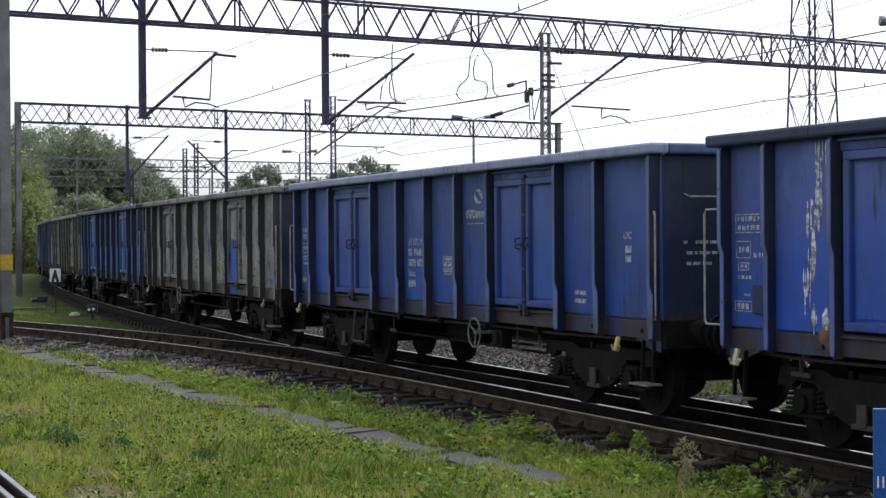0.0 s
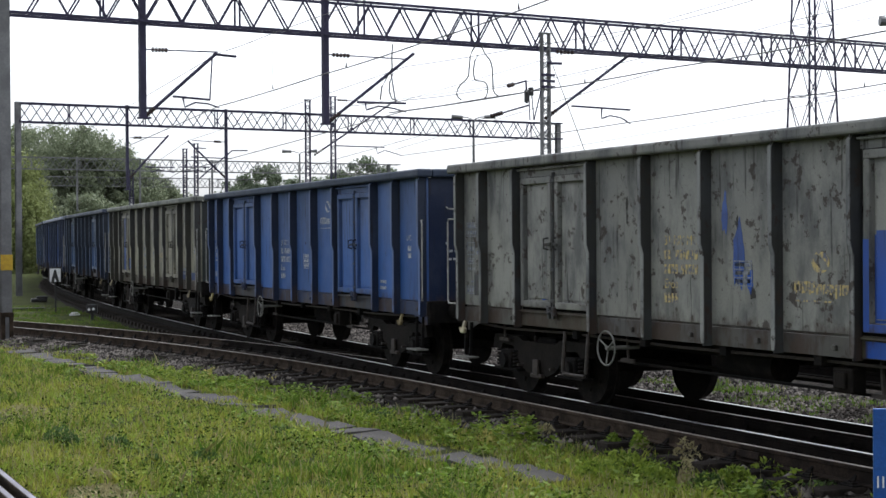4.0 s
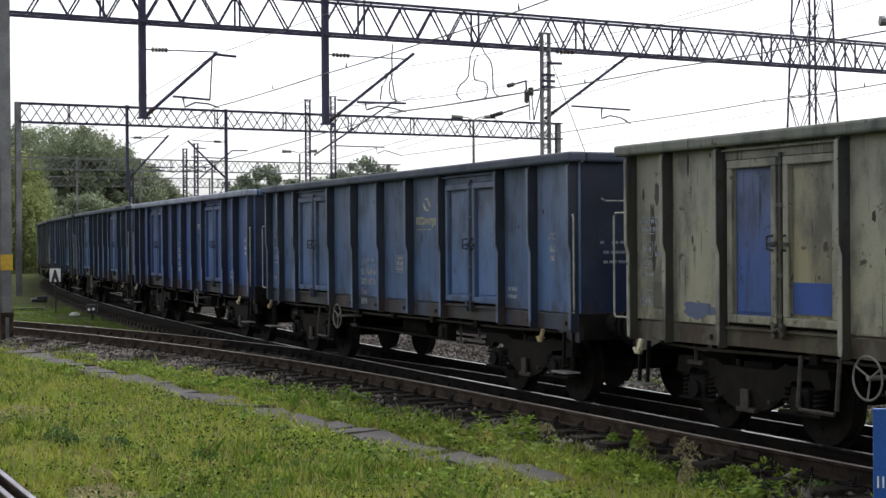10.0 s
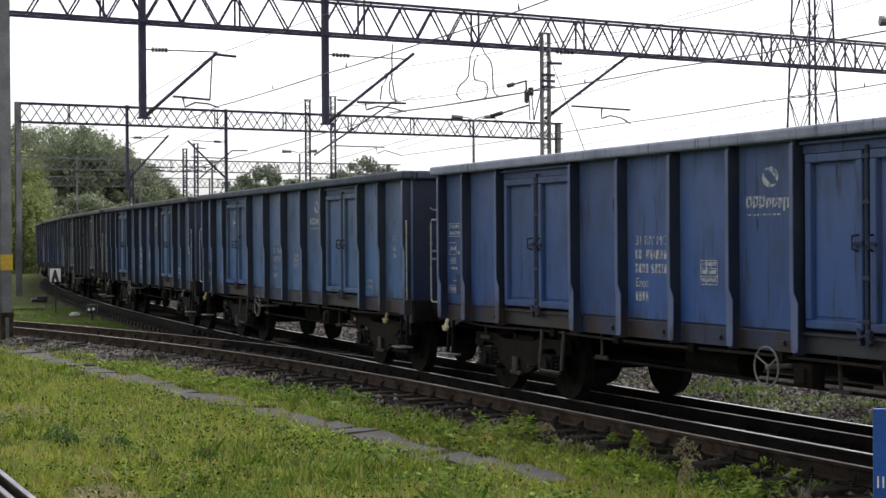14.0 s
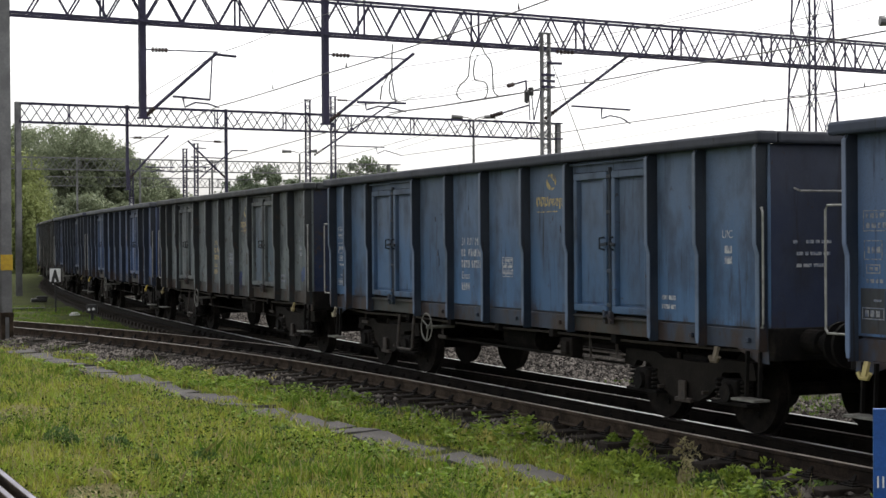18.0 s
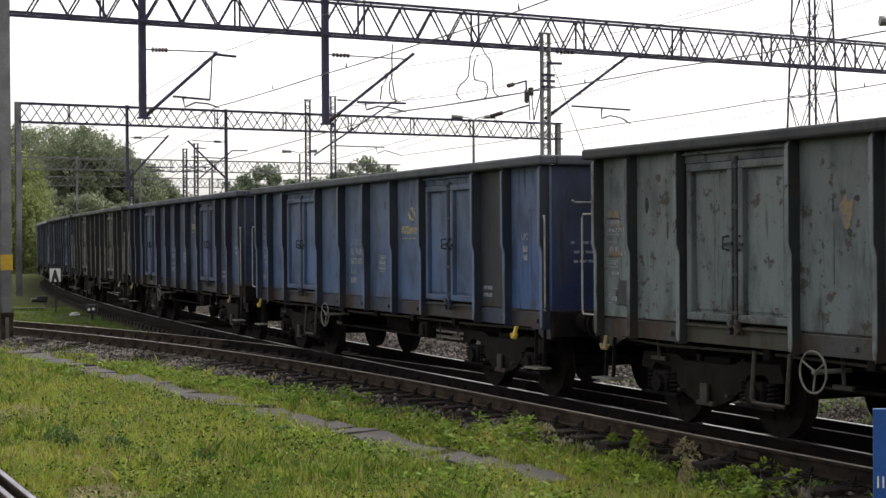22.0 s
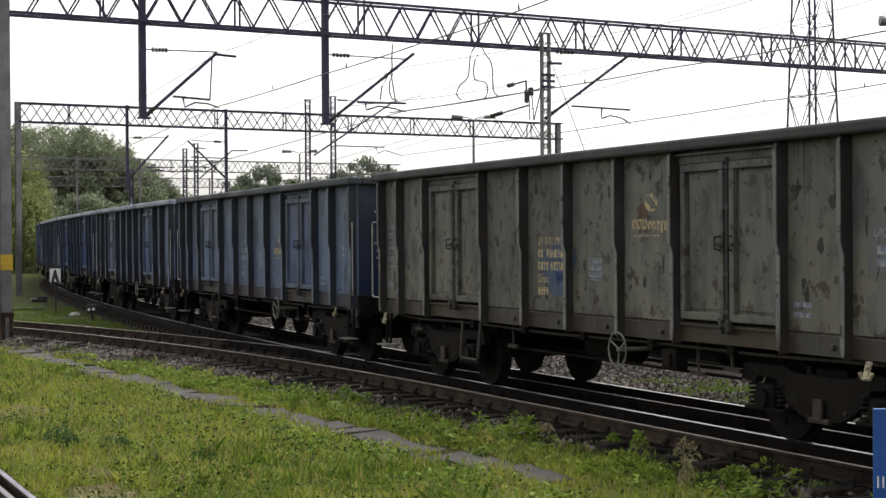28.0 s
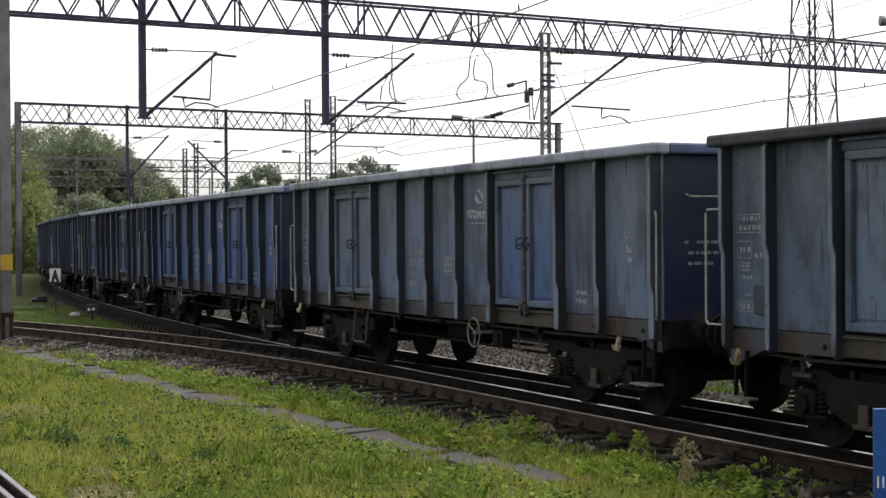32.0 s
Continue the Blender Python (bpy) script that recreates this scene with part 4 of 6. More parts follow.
def weed_plants():
    """Leafy plants a hand high at the foot of the ballast, some in yellow bloom."""
    r = np.random.default_rng(51)
    n = 1500
    s = r.uniform(-16, 11, n)
    lat = second_np(s) - np.interp(s, [-16, -8, -3, 1, 8], [2.2, 2.0, 1.7, 1.2, 1.05]) - 1.9 * r.random(n) ** 1.5
    h = np.interp(s, GRID, _head)
    x = np.interp(s, GRID, _x) - lat * np.sin(h)
    y = np.interp(s, GRID, _y) + lat * np.cos(h)
    ok = ripple(x, y, 2.2, 23) + 0.5 * r.random(n) > np.where(s > -1, np.where(s > 3.0, 0.55, 0.1), 0.45)
    ok &= np.abs(((x - PA.x) * (PB.y - PA.y) - (y - PA.y) * (PB.x - PA.x)) / (PB - PA).length) > 0.36
    ok &= r.random(n) < np.interp(x, [2.1, 2.6, 3.4], [1.0, 0.6, 0.25])
    c0 = np.stack([x, y, np.full(n, GROUND)], 1)[ok]
    m = 34
    hgt = (0.05 + 0.30 * r.random(len(c0)) ** 1.6) * np.interp(s[ok], [-6, -1, 5, 9], [0.45, 1.0, 1.0, 0.6])
    t = r.random((len(c0), m)) ** 0.7
    a = r.uniform(0, math.tau, (len(c0), m))
    out = (0.03 + 0.09 * r.random((len(c0), m))) * (1.1 - 0.6 * t)
    p = c0[:, None, :] + np.stack([np.cos(a) * out, np.sin(a) * out, 0.02 + t * hgt[:, None]], 2)
    d = np.stack([np.cos(a), np.sin(a), r.uniform(-0.3, 0.6, a.shape)], 2)
    d /= np.linalg.norm(d, axis=2, keepdims=True)
    b = np.cross(d, np.array([0.0, 0.0, 1.0]) + 0.5 * r.normal(size=d.shape))
    b /= np.linalg.norm(b, axis=2, keepdims=True)
    z = (0.018 + 0.032 * r.random(a.shape))[..., None]
    v = np.stack([p - d * z, p + b * z * 0.5, p + d * z, p - b * z * 0.5], 2).reshape(-1, 3)
    tagged(new("weed_plants", soup("weed_plants", v, np.arange(len(v)).reshape(-1, 4), WEED)), "leafy bright green weeds at the foot of the ballast", "weeds", kind="stuff")
    f = c0[r.random(len(c0)) < 0.014]
    q = np.repeat(f, 16, 0) + np.array([0, 0, 0.2]) + r.normal(size=(len(f) * 16, 3)) * np.array([0.06, 0.06, 0.035])
    e = r.normal(size=q.shape) * 0.012
    g = r.normal(size=q.shape) * 0.012
    v = np.stack([q - e, q + g, q + e, q - g], 1).reshape(-1, 3)
    tagged(new("yellow_flowers", soup("yellow_flowers", v, np.arange(len(v)).reshape(-1, 4), FLOWER)), "small pale yellow flower heads on the weeds", "flowers", kind="stuff")


weed_plants()


def clover():
    """Small leaves in clumps all over the meadow."""
    r = np.random.default_rng(41)
    n = 7000
    y = 10.5 + 27 * r.random(n) ** 1.5
    x = r.uniform(-0.30, 0.29, n) * y
    lat, s = lateral(x, y)
    patch = np.array([noise.noise((a * 0.5, b * 0.5, 2.0)) for a, b in zip(x, y)])
    w = ((x - PA.x) * (PB.y - PA.y) - (y - PA.y) * (PB.x - PA.x)) / (PB - PA).length
    k = (lat < second_np(s) - 2.0) & (patch + r.normal(size=n) * 0.25 > -0.05) & (np.abs(w) > 0.4)
    c = np.stack([x, y, np.full(n, GROUND + 0.05)], 1)[k]
    m = 14
    c = np.repeat(c, m, 0) + r.normal(size=(len(c) * m, 3)) * np.array([0.06, 0.06, 0.03])
    c[:, 2] = np.abs(c[:, 2] - GROUND) + GROUND + 0.03
    d = r.normal(size=c.shape)
    d[:, 2] *= 0.35
    d /= np.linalg.norm(d, axis=1)[:, None]
    b = np.cross(d, np.array([0.1, -0.3, 1.0]) + 0.5 * r.normal(size=c.shape))
    b /= np.linalg.norm(b, axis=1)[:, None]
    z = (0.008 + 0.015 * r.random(len(c)))[:, None]
    v = np.stack([c - d * z, c + b * z * 0.7, c + d * z, c - b * z * 0.7], 1).reshape(-1, 3)
    # added dark leaves: specks of shade between the clumps, made as leaf colour
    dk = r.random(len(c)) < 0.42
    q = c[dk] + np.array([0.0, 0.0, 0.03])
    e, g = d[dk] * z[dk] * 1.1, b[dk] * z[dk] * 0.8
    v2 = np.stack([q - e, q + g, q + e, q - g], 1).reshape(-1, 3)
    tagged(new("dark_weeds", soup("dark_weeds", v2, np.arange(len(q) * 4).reshape(-1, 4), SHADEWEED)), "dark leaf specks standing in for shade between grass clumps", "weeds", kind="stuff")
    tagged(new("clover", soup("clover", v, np.arange(len(c) * 4).reshape(-1, 4), WEED)), "clumps of small-leaved clover in the grass", "weeds", kind="stuff")


clover()


def herb_clump(name, label, at, spread, height, count, size, material, seed):
    """One bushy herb: many small leaves on a low dome."""
    r = np.random.default_rng(seed)
    a, q = r.uniform(0, math.tau, count), r.random(count) ** 0.5
    p = np.stack([at[0] + spread * q * np.cos(a), at[1] + spread * q * np.sin(a), GROUND + height * (1 - 0.7 * q * q) * r.random(count) ** 0.6], 1)
    d = r.normal(size=p.shape)
    d[:, 2] = np.abs(d[:, 2]) + 0.3
    d /= np.linalg.norm(d, axis=1)[:, None]
    b = np.cross(d, r.normal(size=p.shape))
    b /= np.linalg.norm(b, axis=1)[:, None]
    z = (size * (0.6 + 0.8 * r.random(count)))[:, None]
    v = np.stack([p - d * z, p + b * z * 0.35, p + d * z, p - b * z * 0.35], 1).reshape(-1, 3)
    return tagged(new(name, soup(name, v, np.arange(count * 4).reshape(-1, 4), material)), label, "plant", "herbs in the meadow")


for k, (x, y, sp, h) in enumerate(((-4.64, 19.15, 0.22, 0.22), (-3.79, 18.33, 0.20, 0.20), (-4.4, 18.7, 0.15, 0.16), (-2.6, 17.2, 0.22, 0.18), (-2.0, 19.6, 0.3, 0.15), (-0.9, 21.4, 0.28, 0.16), (-3.1, 16.9, 0.16, 0.16))):
    herb_clump("herb", "dark green bushy herb standing in the grass", (x, y), sp, h, 420, 0.03, DARKTUFT, 600 + k)
for k, (x, y, sp, h) in enumerate(((2.54, 16.67, 0.16, 0.34), (2.15, 17.3, 0.14, 0.26), (1.2, 18.9, 0.16, 0.24), (3.3, 16.1, 0.12, 0.22), (-5.9, 22.3, 0.4, 0.16), (-3.3, 15.4, 0.4, 0.05), (-3.1, 15.0, 0.4, 0.05), (-3.55, 16.2, 0.2, 0.12))):
    herb_clump("dry_herb", "tan withered herb beside the track", (x, y), sp, h, 260, 0.028, DRYSTALK, 640 + k)
herb_clump("yellow_herb", "pale yellow flowering herb beside the slabs", (0.48, 18.4), 0.14, 0.24, 300, 0.022, FLOWER, 660)
for k, (x, y, sp, h) in enumerate(((1.85, 16.4, 0.28, 0.26), (1.55, 16.0, 0.25, 0.22), (2.05, 15.6, 0.22, 0.24), (1.9, 17.9, 0.12, 0.24), (2.15, 17.6, 0.10, 0.28), (3.26, 15.75, 0.26, 0.26), (2.8, 15.3, 0.22, 0.24))):
    herb_clump("herb", "bright green leafy herb beside the track", (x, y), sp, h, 420, 0.034, WEED, 680 + k)


for k, (x, y, sp, h) in enumerate(((3.62, 15.75, 0.26, 0.24), (3.95, 15.35, 0.22, 0.22), (2.95, 14.85, 0.25, 0.16), (3.5, 14.75, 0.3, 0.16), (2.5, 15.15, 0.2, 0.2))):
    herb_clump("herb", "dark green bushy herb beside the track", (x, y), sp, h, 420, 0.03, DARKTUFT, 700 + k)
herb_clump("dry_herb", "tan withered herb beside the track", (2.32, 15.2), 0.09, 0.36, 240, 0.026, DRYSTALK, 720)


def loose_stones():
    r = np.random.default_rng(31)
    n = 105000
    s = -34 + 50 * r.random(n)
    h = np.interp(s, GRID, _head)
    zone = r.random(n)
    lat = np.where(zone < 0.5, second_np(s) - 0.6 - np.interp(s, [-14, -3, 3], [1.9, 1.6, 1.0]) * r.random(n), np.where(zone < 0.75, second_np(s) + 1.4 * (r.random(n) - 0.5), 0.9 + 4.0 * r.random(n)))
    x = np.interp(s, GRID, _x) - lat * np.sin(h)
    y = np.interp(s, GRID, _y) + lat * np.cos(h)
    rel = np.abs(lat - second_np(s))
    z = np.where(zone < 0.75, np.interp(rel, [1.25, 1.8], [0.0, -0.085]) + np.where(s < -10, -0.215, -0.230), np.interp(lat, [1.45, 2.0], [-0.245, -0.28]))
    some = (zone >= 0.5) | (r.random(n) < np.interp(s, [-16, -9, -5, -1, 1.5, 3], [1.0, 0.7, 0.2, 0.15, 0.3, 0.08]) * (0.7 + 0.9 * ripple(x, y, 3.0, 61)))
    c = np.stack([x, y, z + 0.01], 1)[some]
    n = len(c)
    sz = (0.018 + 0.034 * r.random(n) ** 1.6)[:, None, None]
    octa = np.array([(1, 0, 0), (0, 1, 0), (-1, 0, 0), (0, -1, 0), (0, 0, 0.8), (0, 0, -0.8)], float)
    a = r.uniform(0, math.tau, n)
    rot = np.zeros((n, 3, 3))
    rot[:, 0, 0], rot[:, 0, 1], rot[:, 1, 0], rot[:, 1, 1], rot[:, 2, 2] = np.cos(a), -np.sin(a), np.sin(a), np.cos(a), 1
    v = (octa[None] * (0.6 + 0.8 * r.random((n, 6, 1)))) @ rot * sz + c[:, None]
    f = np.array([(0, 1, 4), (1, 2, 4), (2, 3, 4), (3, 0, 4), (1, 0, 5), (2, 1, 5), (3, 2, 5), (0, 3, 5)])
    faces = (np.arange(n)[:, None, None] * 6 + f[None]).reshape(-1, 3)
    tagged(new("ballast_stones", soup("ballast_stones", v.reshape(-1, 3), faces, STONE)), "grey-brown crushed ballast stones", "stones", kind="stuff")


loose_stones()

# ---- open wagons ----
POSTS_A = (-6.39, -5.53, -4.45, -2.40, -1.27, -0.15, 0.97, 2.06, 4.06, 5.09, 6.39)
POSTS_B = (-6.38, -5.60, -4.58, -2.61, -1.37, -0.16, 1.09, 2.30, 4.25, 5.24, 6.38)
POSTS_C = (-6.38, -5.60, -4.62, -2.69, -1.49, -0.26, 0.99, 2.28, 4.25, 5.24, 6.38)
SHEET, FACE = 1.305, 1.452
SILL, LIP, RIM, TOP = 0.955, 1.19, 3.045, 3.17


def loft(bm, sections):
    """A bar through rectangles (z, x0, x1, y0, y1)."""
    rings = [[bm.verts.new((x, y, z)) for x, y in ((x0, y0), (x1, y0), (x1, y1), (x0, y1))] for z, x0, x1, y0, y1 in sections]
    for a, b in zip(rings, rings[1:]):
        for k in range(4):
            bm.faces.new((a[k], a[(k + 1) % 4], b[(k + 1) % 4], b[k]))
    bm.faces.new(rings[0][::-1])
    bm.faces.new(rings[-1])
    bmesh.ops.recalc_face_normals(bm, faces=bm.faces[:])
    return bm


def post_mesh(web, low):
    """A pressed side post: the web, coloured dark as in shade, or the flange on its outer edge. It steps in below a
    knee, or, if low, widens into a foot bracket.
    """
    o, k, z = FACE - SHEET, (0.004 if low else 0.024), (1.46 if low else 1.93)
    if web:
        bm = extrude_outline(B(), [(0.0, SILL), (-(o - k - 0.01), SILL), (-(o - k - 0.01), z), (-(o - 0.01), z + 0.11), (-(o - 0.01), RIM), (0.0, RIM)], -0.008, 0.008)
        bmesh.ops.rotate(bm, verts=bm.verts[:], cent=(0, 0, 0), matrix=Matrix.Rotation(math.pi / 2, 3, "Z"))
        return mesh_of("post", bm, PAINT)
    a, b = -0.032, 0.075 if low else 0.028
    y0, y1 = -(o - k), -(o - k) + 0.012
    bm = loft(B(), [(SILL + 0.03, -0.02, b - 0.01, y0, y1), (SILL + 0.10, a, b, y0, y1), (z, a, b, y0, y1), (z + 0.11, -0.042, 0.010, -o, -o + 0.012), (RIM - 0.05, -0.042, 0.010, -o, -o + 0.012), (RIM, -0.024, 0.008, -o + 0.03, -o + 0.042)])
    return mesh_of("flange", bm, PAINT)


def wheelset_mesh():
    bm = rod(B(), (0, -1.0, 0), (0, 1.0, 0), 0.075, 12)
    for s in (-1, 1):
        rod(bm, (0, s * 0.685, 0), (0, s * 0.715, 0), 0.485, 32)
        rod(bm, (0, s * 0.715, 0), (0, s * 0.82, 0), 0.46, 32, 0.452)
        rod(bm, (0, s * 0.82, 0), (0, s * 0.86, 0), 0.14, 16)
        for a in range(6):
            t = a * math.tau / 6
            rod(bm, (0.27 * math.cos(t), s * 0.815, 0.27 * math.sin(t)), (0.27 * math.cos(t), s * 0.835, 0.27 * math.sin(t)), 0.035, 8)
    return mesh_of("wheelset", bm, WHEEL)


def spring_mesh():
    pts = [(0.065 * math.cos(t), 0.065 * math.sin(t), -0.12 + 0.24 * t / (math.tau * 5)) for t in np.linspace(0, math.tau * 5, 46)]
    return mesh_of("spring", tube(B(), pts, 0.016, 5), UNDER)


WHEELSET, SPRING = wheelset_mesh(), spring_mesh()


def bogie(parent, x, name="bogie"):
    b = new(name)
    b.parent, b.matrix_basis = parent, Matrix.Translation((x, 0, 0))
    for s in (-1, 1):
        bm = B()
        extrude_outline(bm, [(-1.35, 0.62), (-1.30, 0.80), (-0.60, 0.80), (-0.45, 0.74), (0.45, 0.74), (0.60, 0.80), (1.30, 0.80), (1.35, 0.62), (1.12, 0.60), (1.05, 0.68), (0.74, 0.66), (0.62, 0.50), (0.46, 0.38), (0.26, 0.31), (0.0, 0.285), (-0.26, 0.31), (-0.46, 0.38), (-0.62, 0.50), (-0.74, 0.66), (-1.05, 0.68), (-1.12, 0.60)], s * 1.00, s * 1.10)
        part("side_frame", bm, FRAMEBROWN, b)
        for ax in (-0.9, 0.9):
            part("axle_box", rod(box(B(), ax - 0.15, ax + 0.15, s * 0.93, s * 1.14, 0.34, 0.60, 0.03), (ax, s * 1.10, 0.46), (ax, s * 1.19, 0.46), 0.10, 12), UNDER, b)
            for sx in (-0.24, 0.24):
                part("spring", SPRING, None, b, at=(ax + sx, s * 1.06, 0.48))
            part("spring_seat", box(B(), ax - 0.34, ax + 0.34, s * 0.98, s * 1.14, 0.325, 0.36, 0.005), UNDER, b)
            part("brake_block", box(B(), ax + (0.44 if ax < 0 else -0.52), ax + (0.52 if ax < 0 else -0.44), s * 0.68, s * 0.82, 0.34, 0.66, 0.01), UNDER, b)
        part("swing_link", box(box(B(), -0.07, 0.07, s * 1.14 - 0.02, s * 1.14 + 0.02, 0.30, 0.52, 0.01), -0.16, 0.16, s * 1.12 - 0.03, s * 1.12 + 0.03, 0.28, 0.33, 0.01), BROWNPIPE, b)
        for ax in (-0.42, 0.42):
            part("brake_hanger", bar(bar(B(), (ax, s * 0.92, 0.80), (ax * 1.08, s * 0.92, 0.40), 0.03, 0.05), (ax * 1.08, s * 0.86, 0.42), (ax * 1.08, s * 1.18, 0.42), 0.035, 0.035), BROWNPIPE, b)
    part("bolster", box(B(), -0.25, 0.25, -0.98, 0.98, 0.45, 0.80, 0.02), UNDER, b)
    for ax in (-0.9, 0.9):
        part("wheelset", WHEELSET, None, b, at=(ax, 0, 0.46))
    return b


def door_leaf(parent, x0, x1, y, s):
    """A side door leaf: a raised pressed frame round a sunk panel with a moulded border."""
    z0, z1 = LIP + 0.035, RIM - 0.145
    bm, f = B(), 0.085
    for q in ((x0, x1, z0, z0 + f), (x0, x1, z1 - f, z1), (x0, x0 + f, z0 + f, z1 - f), (x1 - f, x1, z0 + f, z1 - f)):
        box(bm, q[0], q[1], *sorted((y, y + s * 0.085)), q[2], q[3], 0.012)
    leaf = part("door_leaf", bm, PAINT, parent)
    pan = box(B(), x0 + f, x1 - f, *sorted((y, y + s * 0.018)), z0 + f, z1 - f)
    box(pan, x0 + f + 0.035, x1 - f - 0.03, *sorted((y + s * 0.018, y + s * 0.032)), z0 + f + 0.03, z1 - f - 0.035, 0.006)
    part("panel", pan, PAINT, leaf)
    return leaf


def side(w, s, POSTS):
    """One long side: sheets, posts, doors, sill and rim. s: -1 near, 1 far."""
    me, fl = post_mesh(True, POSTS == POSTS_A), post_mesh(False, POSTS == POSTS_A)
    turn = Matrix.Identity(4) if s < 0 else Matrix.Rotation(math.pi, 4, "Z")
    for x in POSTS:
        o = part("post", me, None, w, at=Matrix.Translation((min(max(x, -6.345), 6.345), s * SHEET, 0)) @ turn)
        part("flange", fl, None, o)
    for i in range(10):
        x0, x1 = max(POSTS[i], -6.37) + 0.0005, min(POSTS[i + 1], 6.37) - 0.0005
        if i in (2, 7):
            c = (x0 + x1) / 2
            for k, (a, b) in enumerate(((x0 + 0.10, c - 0.055), (c + 0.055, x1 - 0.09))):
                leaf = door_leaf(w, a, b, s * (SHEET - 0.015), s)
                leaf["bay"] = leaf.children[0]["bay"] = s * -(10 * i + k + 1)
            head = box(B(), x0, x1, *sorted((s * (SHEET - 0.03), s * (SHEET + 0.02))), RIM - 0.135, RIM)
            box(head, x0 + 0.02, x1 - 0.05, *sorted((s * (SHEET + 0.02), s * (SHEET + 0.075))), RIM - 0.05, RIM - 0.025, 0.005)
            part("door_header", head, PAINT, w)
            part("door_back", box(B(), x0, x1, *sorted((s * (SHEET - 0.06), s * (SHEET - 0.02))), LIP, RIM - 0.135), UNDER, w)
            part("door_sill", box(box(B(), x0, x1, *sorted((s * (SHEET - 0.1), s * (SHEET + 0.01))), SILL + 0.02, LIP, 0.01), x0 + 0.03, x1 - 0.03, *sorted((s * (SHEET + 0.01), s * (SHEET + 0.05))), LIP - 0.035, LIP - 0.012, 0.004), PAINT, w)
            if s > 0:
                continue
            lock = rod(B(), (c, -SHEET - 0.05, LIP + 0.02), (c, -SHEET - 0.05, RIM - 0.10), 0.022, 8)
            for z in (1.32, 1.72, 2.42, 2.84):
                box(lock, c - 0.05, c + 0.05, -SHEET - 0.075, -SHEET - 0.02, z - 0.022, z + 0.022, 0.006)
            part("lock_bar", lock, PAINT, w)
            for e in (-1, 1):
                q = c + e * 0.10
                grip = tube(B(), [(q, -SHEET - 0.07, 2.12), (q + e * 0.02, -SHEET - 0.13, 2.11), (q + e * 0.02, -SHEET - 0.13, 1.99), (q, -SHEET - 0.07, 1.97)], 0.013)
                bar(grip, (q - e * 0.08, -SHEET - 0.085, 2.045), (q + e * 0.07, -SHEET - 0.09, 2.03), 0.02, 0.035)
                part("latch", grip, PAINT, w)
            foot = tube(B(), [(c - 0.10, -SHEET - 0.09, 1.25), (c - 0.02, -SHEET - 0.12, 1.17), (c + 0.05, -SHEET - 0.12, 1.20), (c + 0.10, -SHEET - 0.10, 1.13)], 0.02)
            for q in (c - 0.06, c + 0.06):
                box(foot, q - 0.03, q + 0.03, -SHEET - 0.11, -SHEET - 0.05, 1.10, 1.25, 0.01)
            part("bottom_latch", foot, PAINT, w)
        else:
            sheet = box(B(), x0, x1, *sorted((s * (SHEET - 0.03), s * SHEET)), LIP, RIM)
            part("side_sheet", sheet, PAINT, w)["bay"] = s * -(10 * i)
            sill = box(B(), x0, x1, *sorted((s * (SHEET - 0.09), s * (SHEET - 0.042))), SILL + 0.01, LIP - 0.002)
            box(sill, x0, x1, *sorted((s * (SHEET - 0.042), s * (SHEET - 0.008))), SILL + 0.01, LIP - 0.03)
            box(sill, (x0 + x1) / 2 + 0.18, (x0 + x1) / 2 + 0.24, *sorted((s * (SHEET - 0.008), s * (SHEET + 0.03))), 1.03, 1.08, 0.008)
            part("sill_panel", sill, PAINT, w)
    bm = box(B(), -6.56, 6.47, *sorted((s * (SHEET - 0.06), s * (FACE + 0.035))), RIM, TOP, 0.03)
    part("top_rail", bm, PAINT, w)


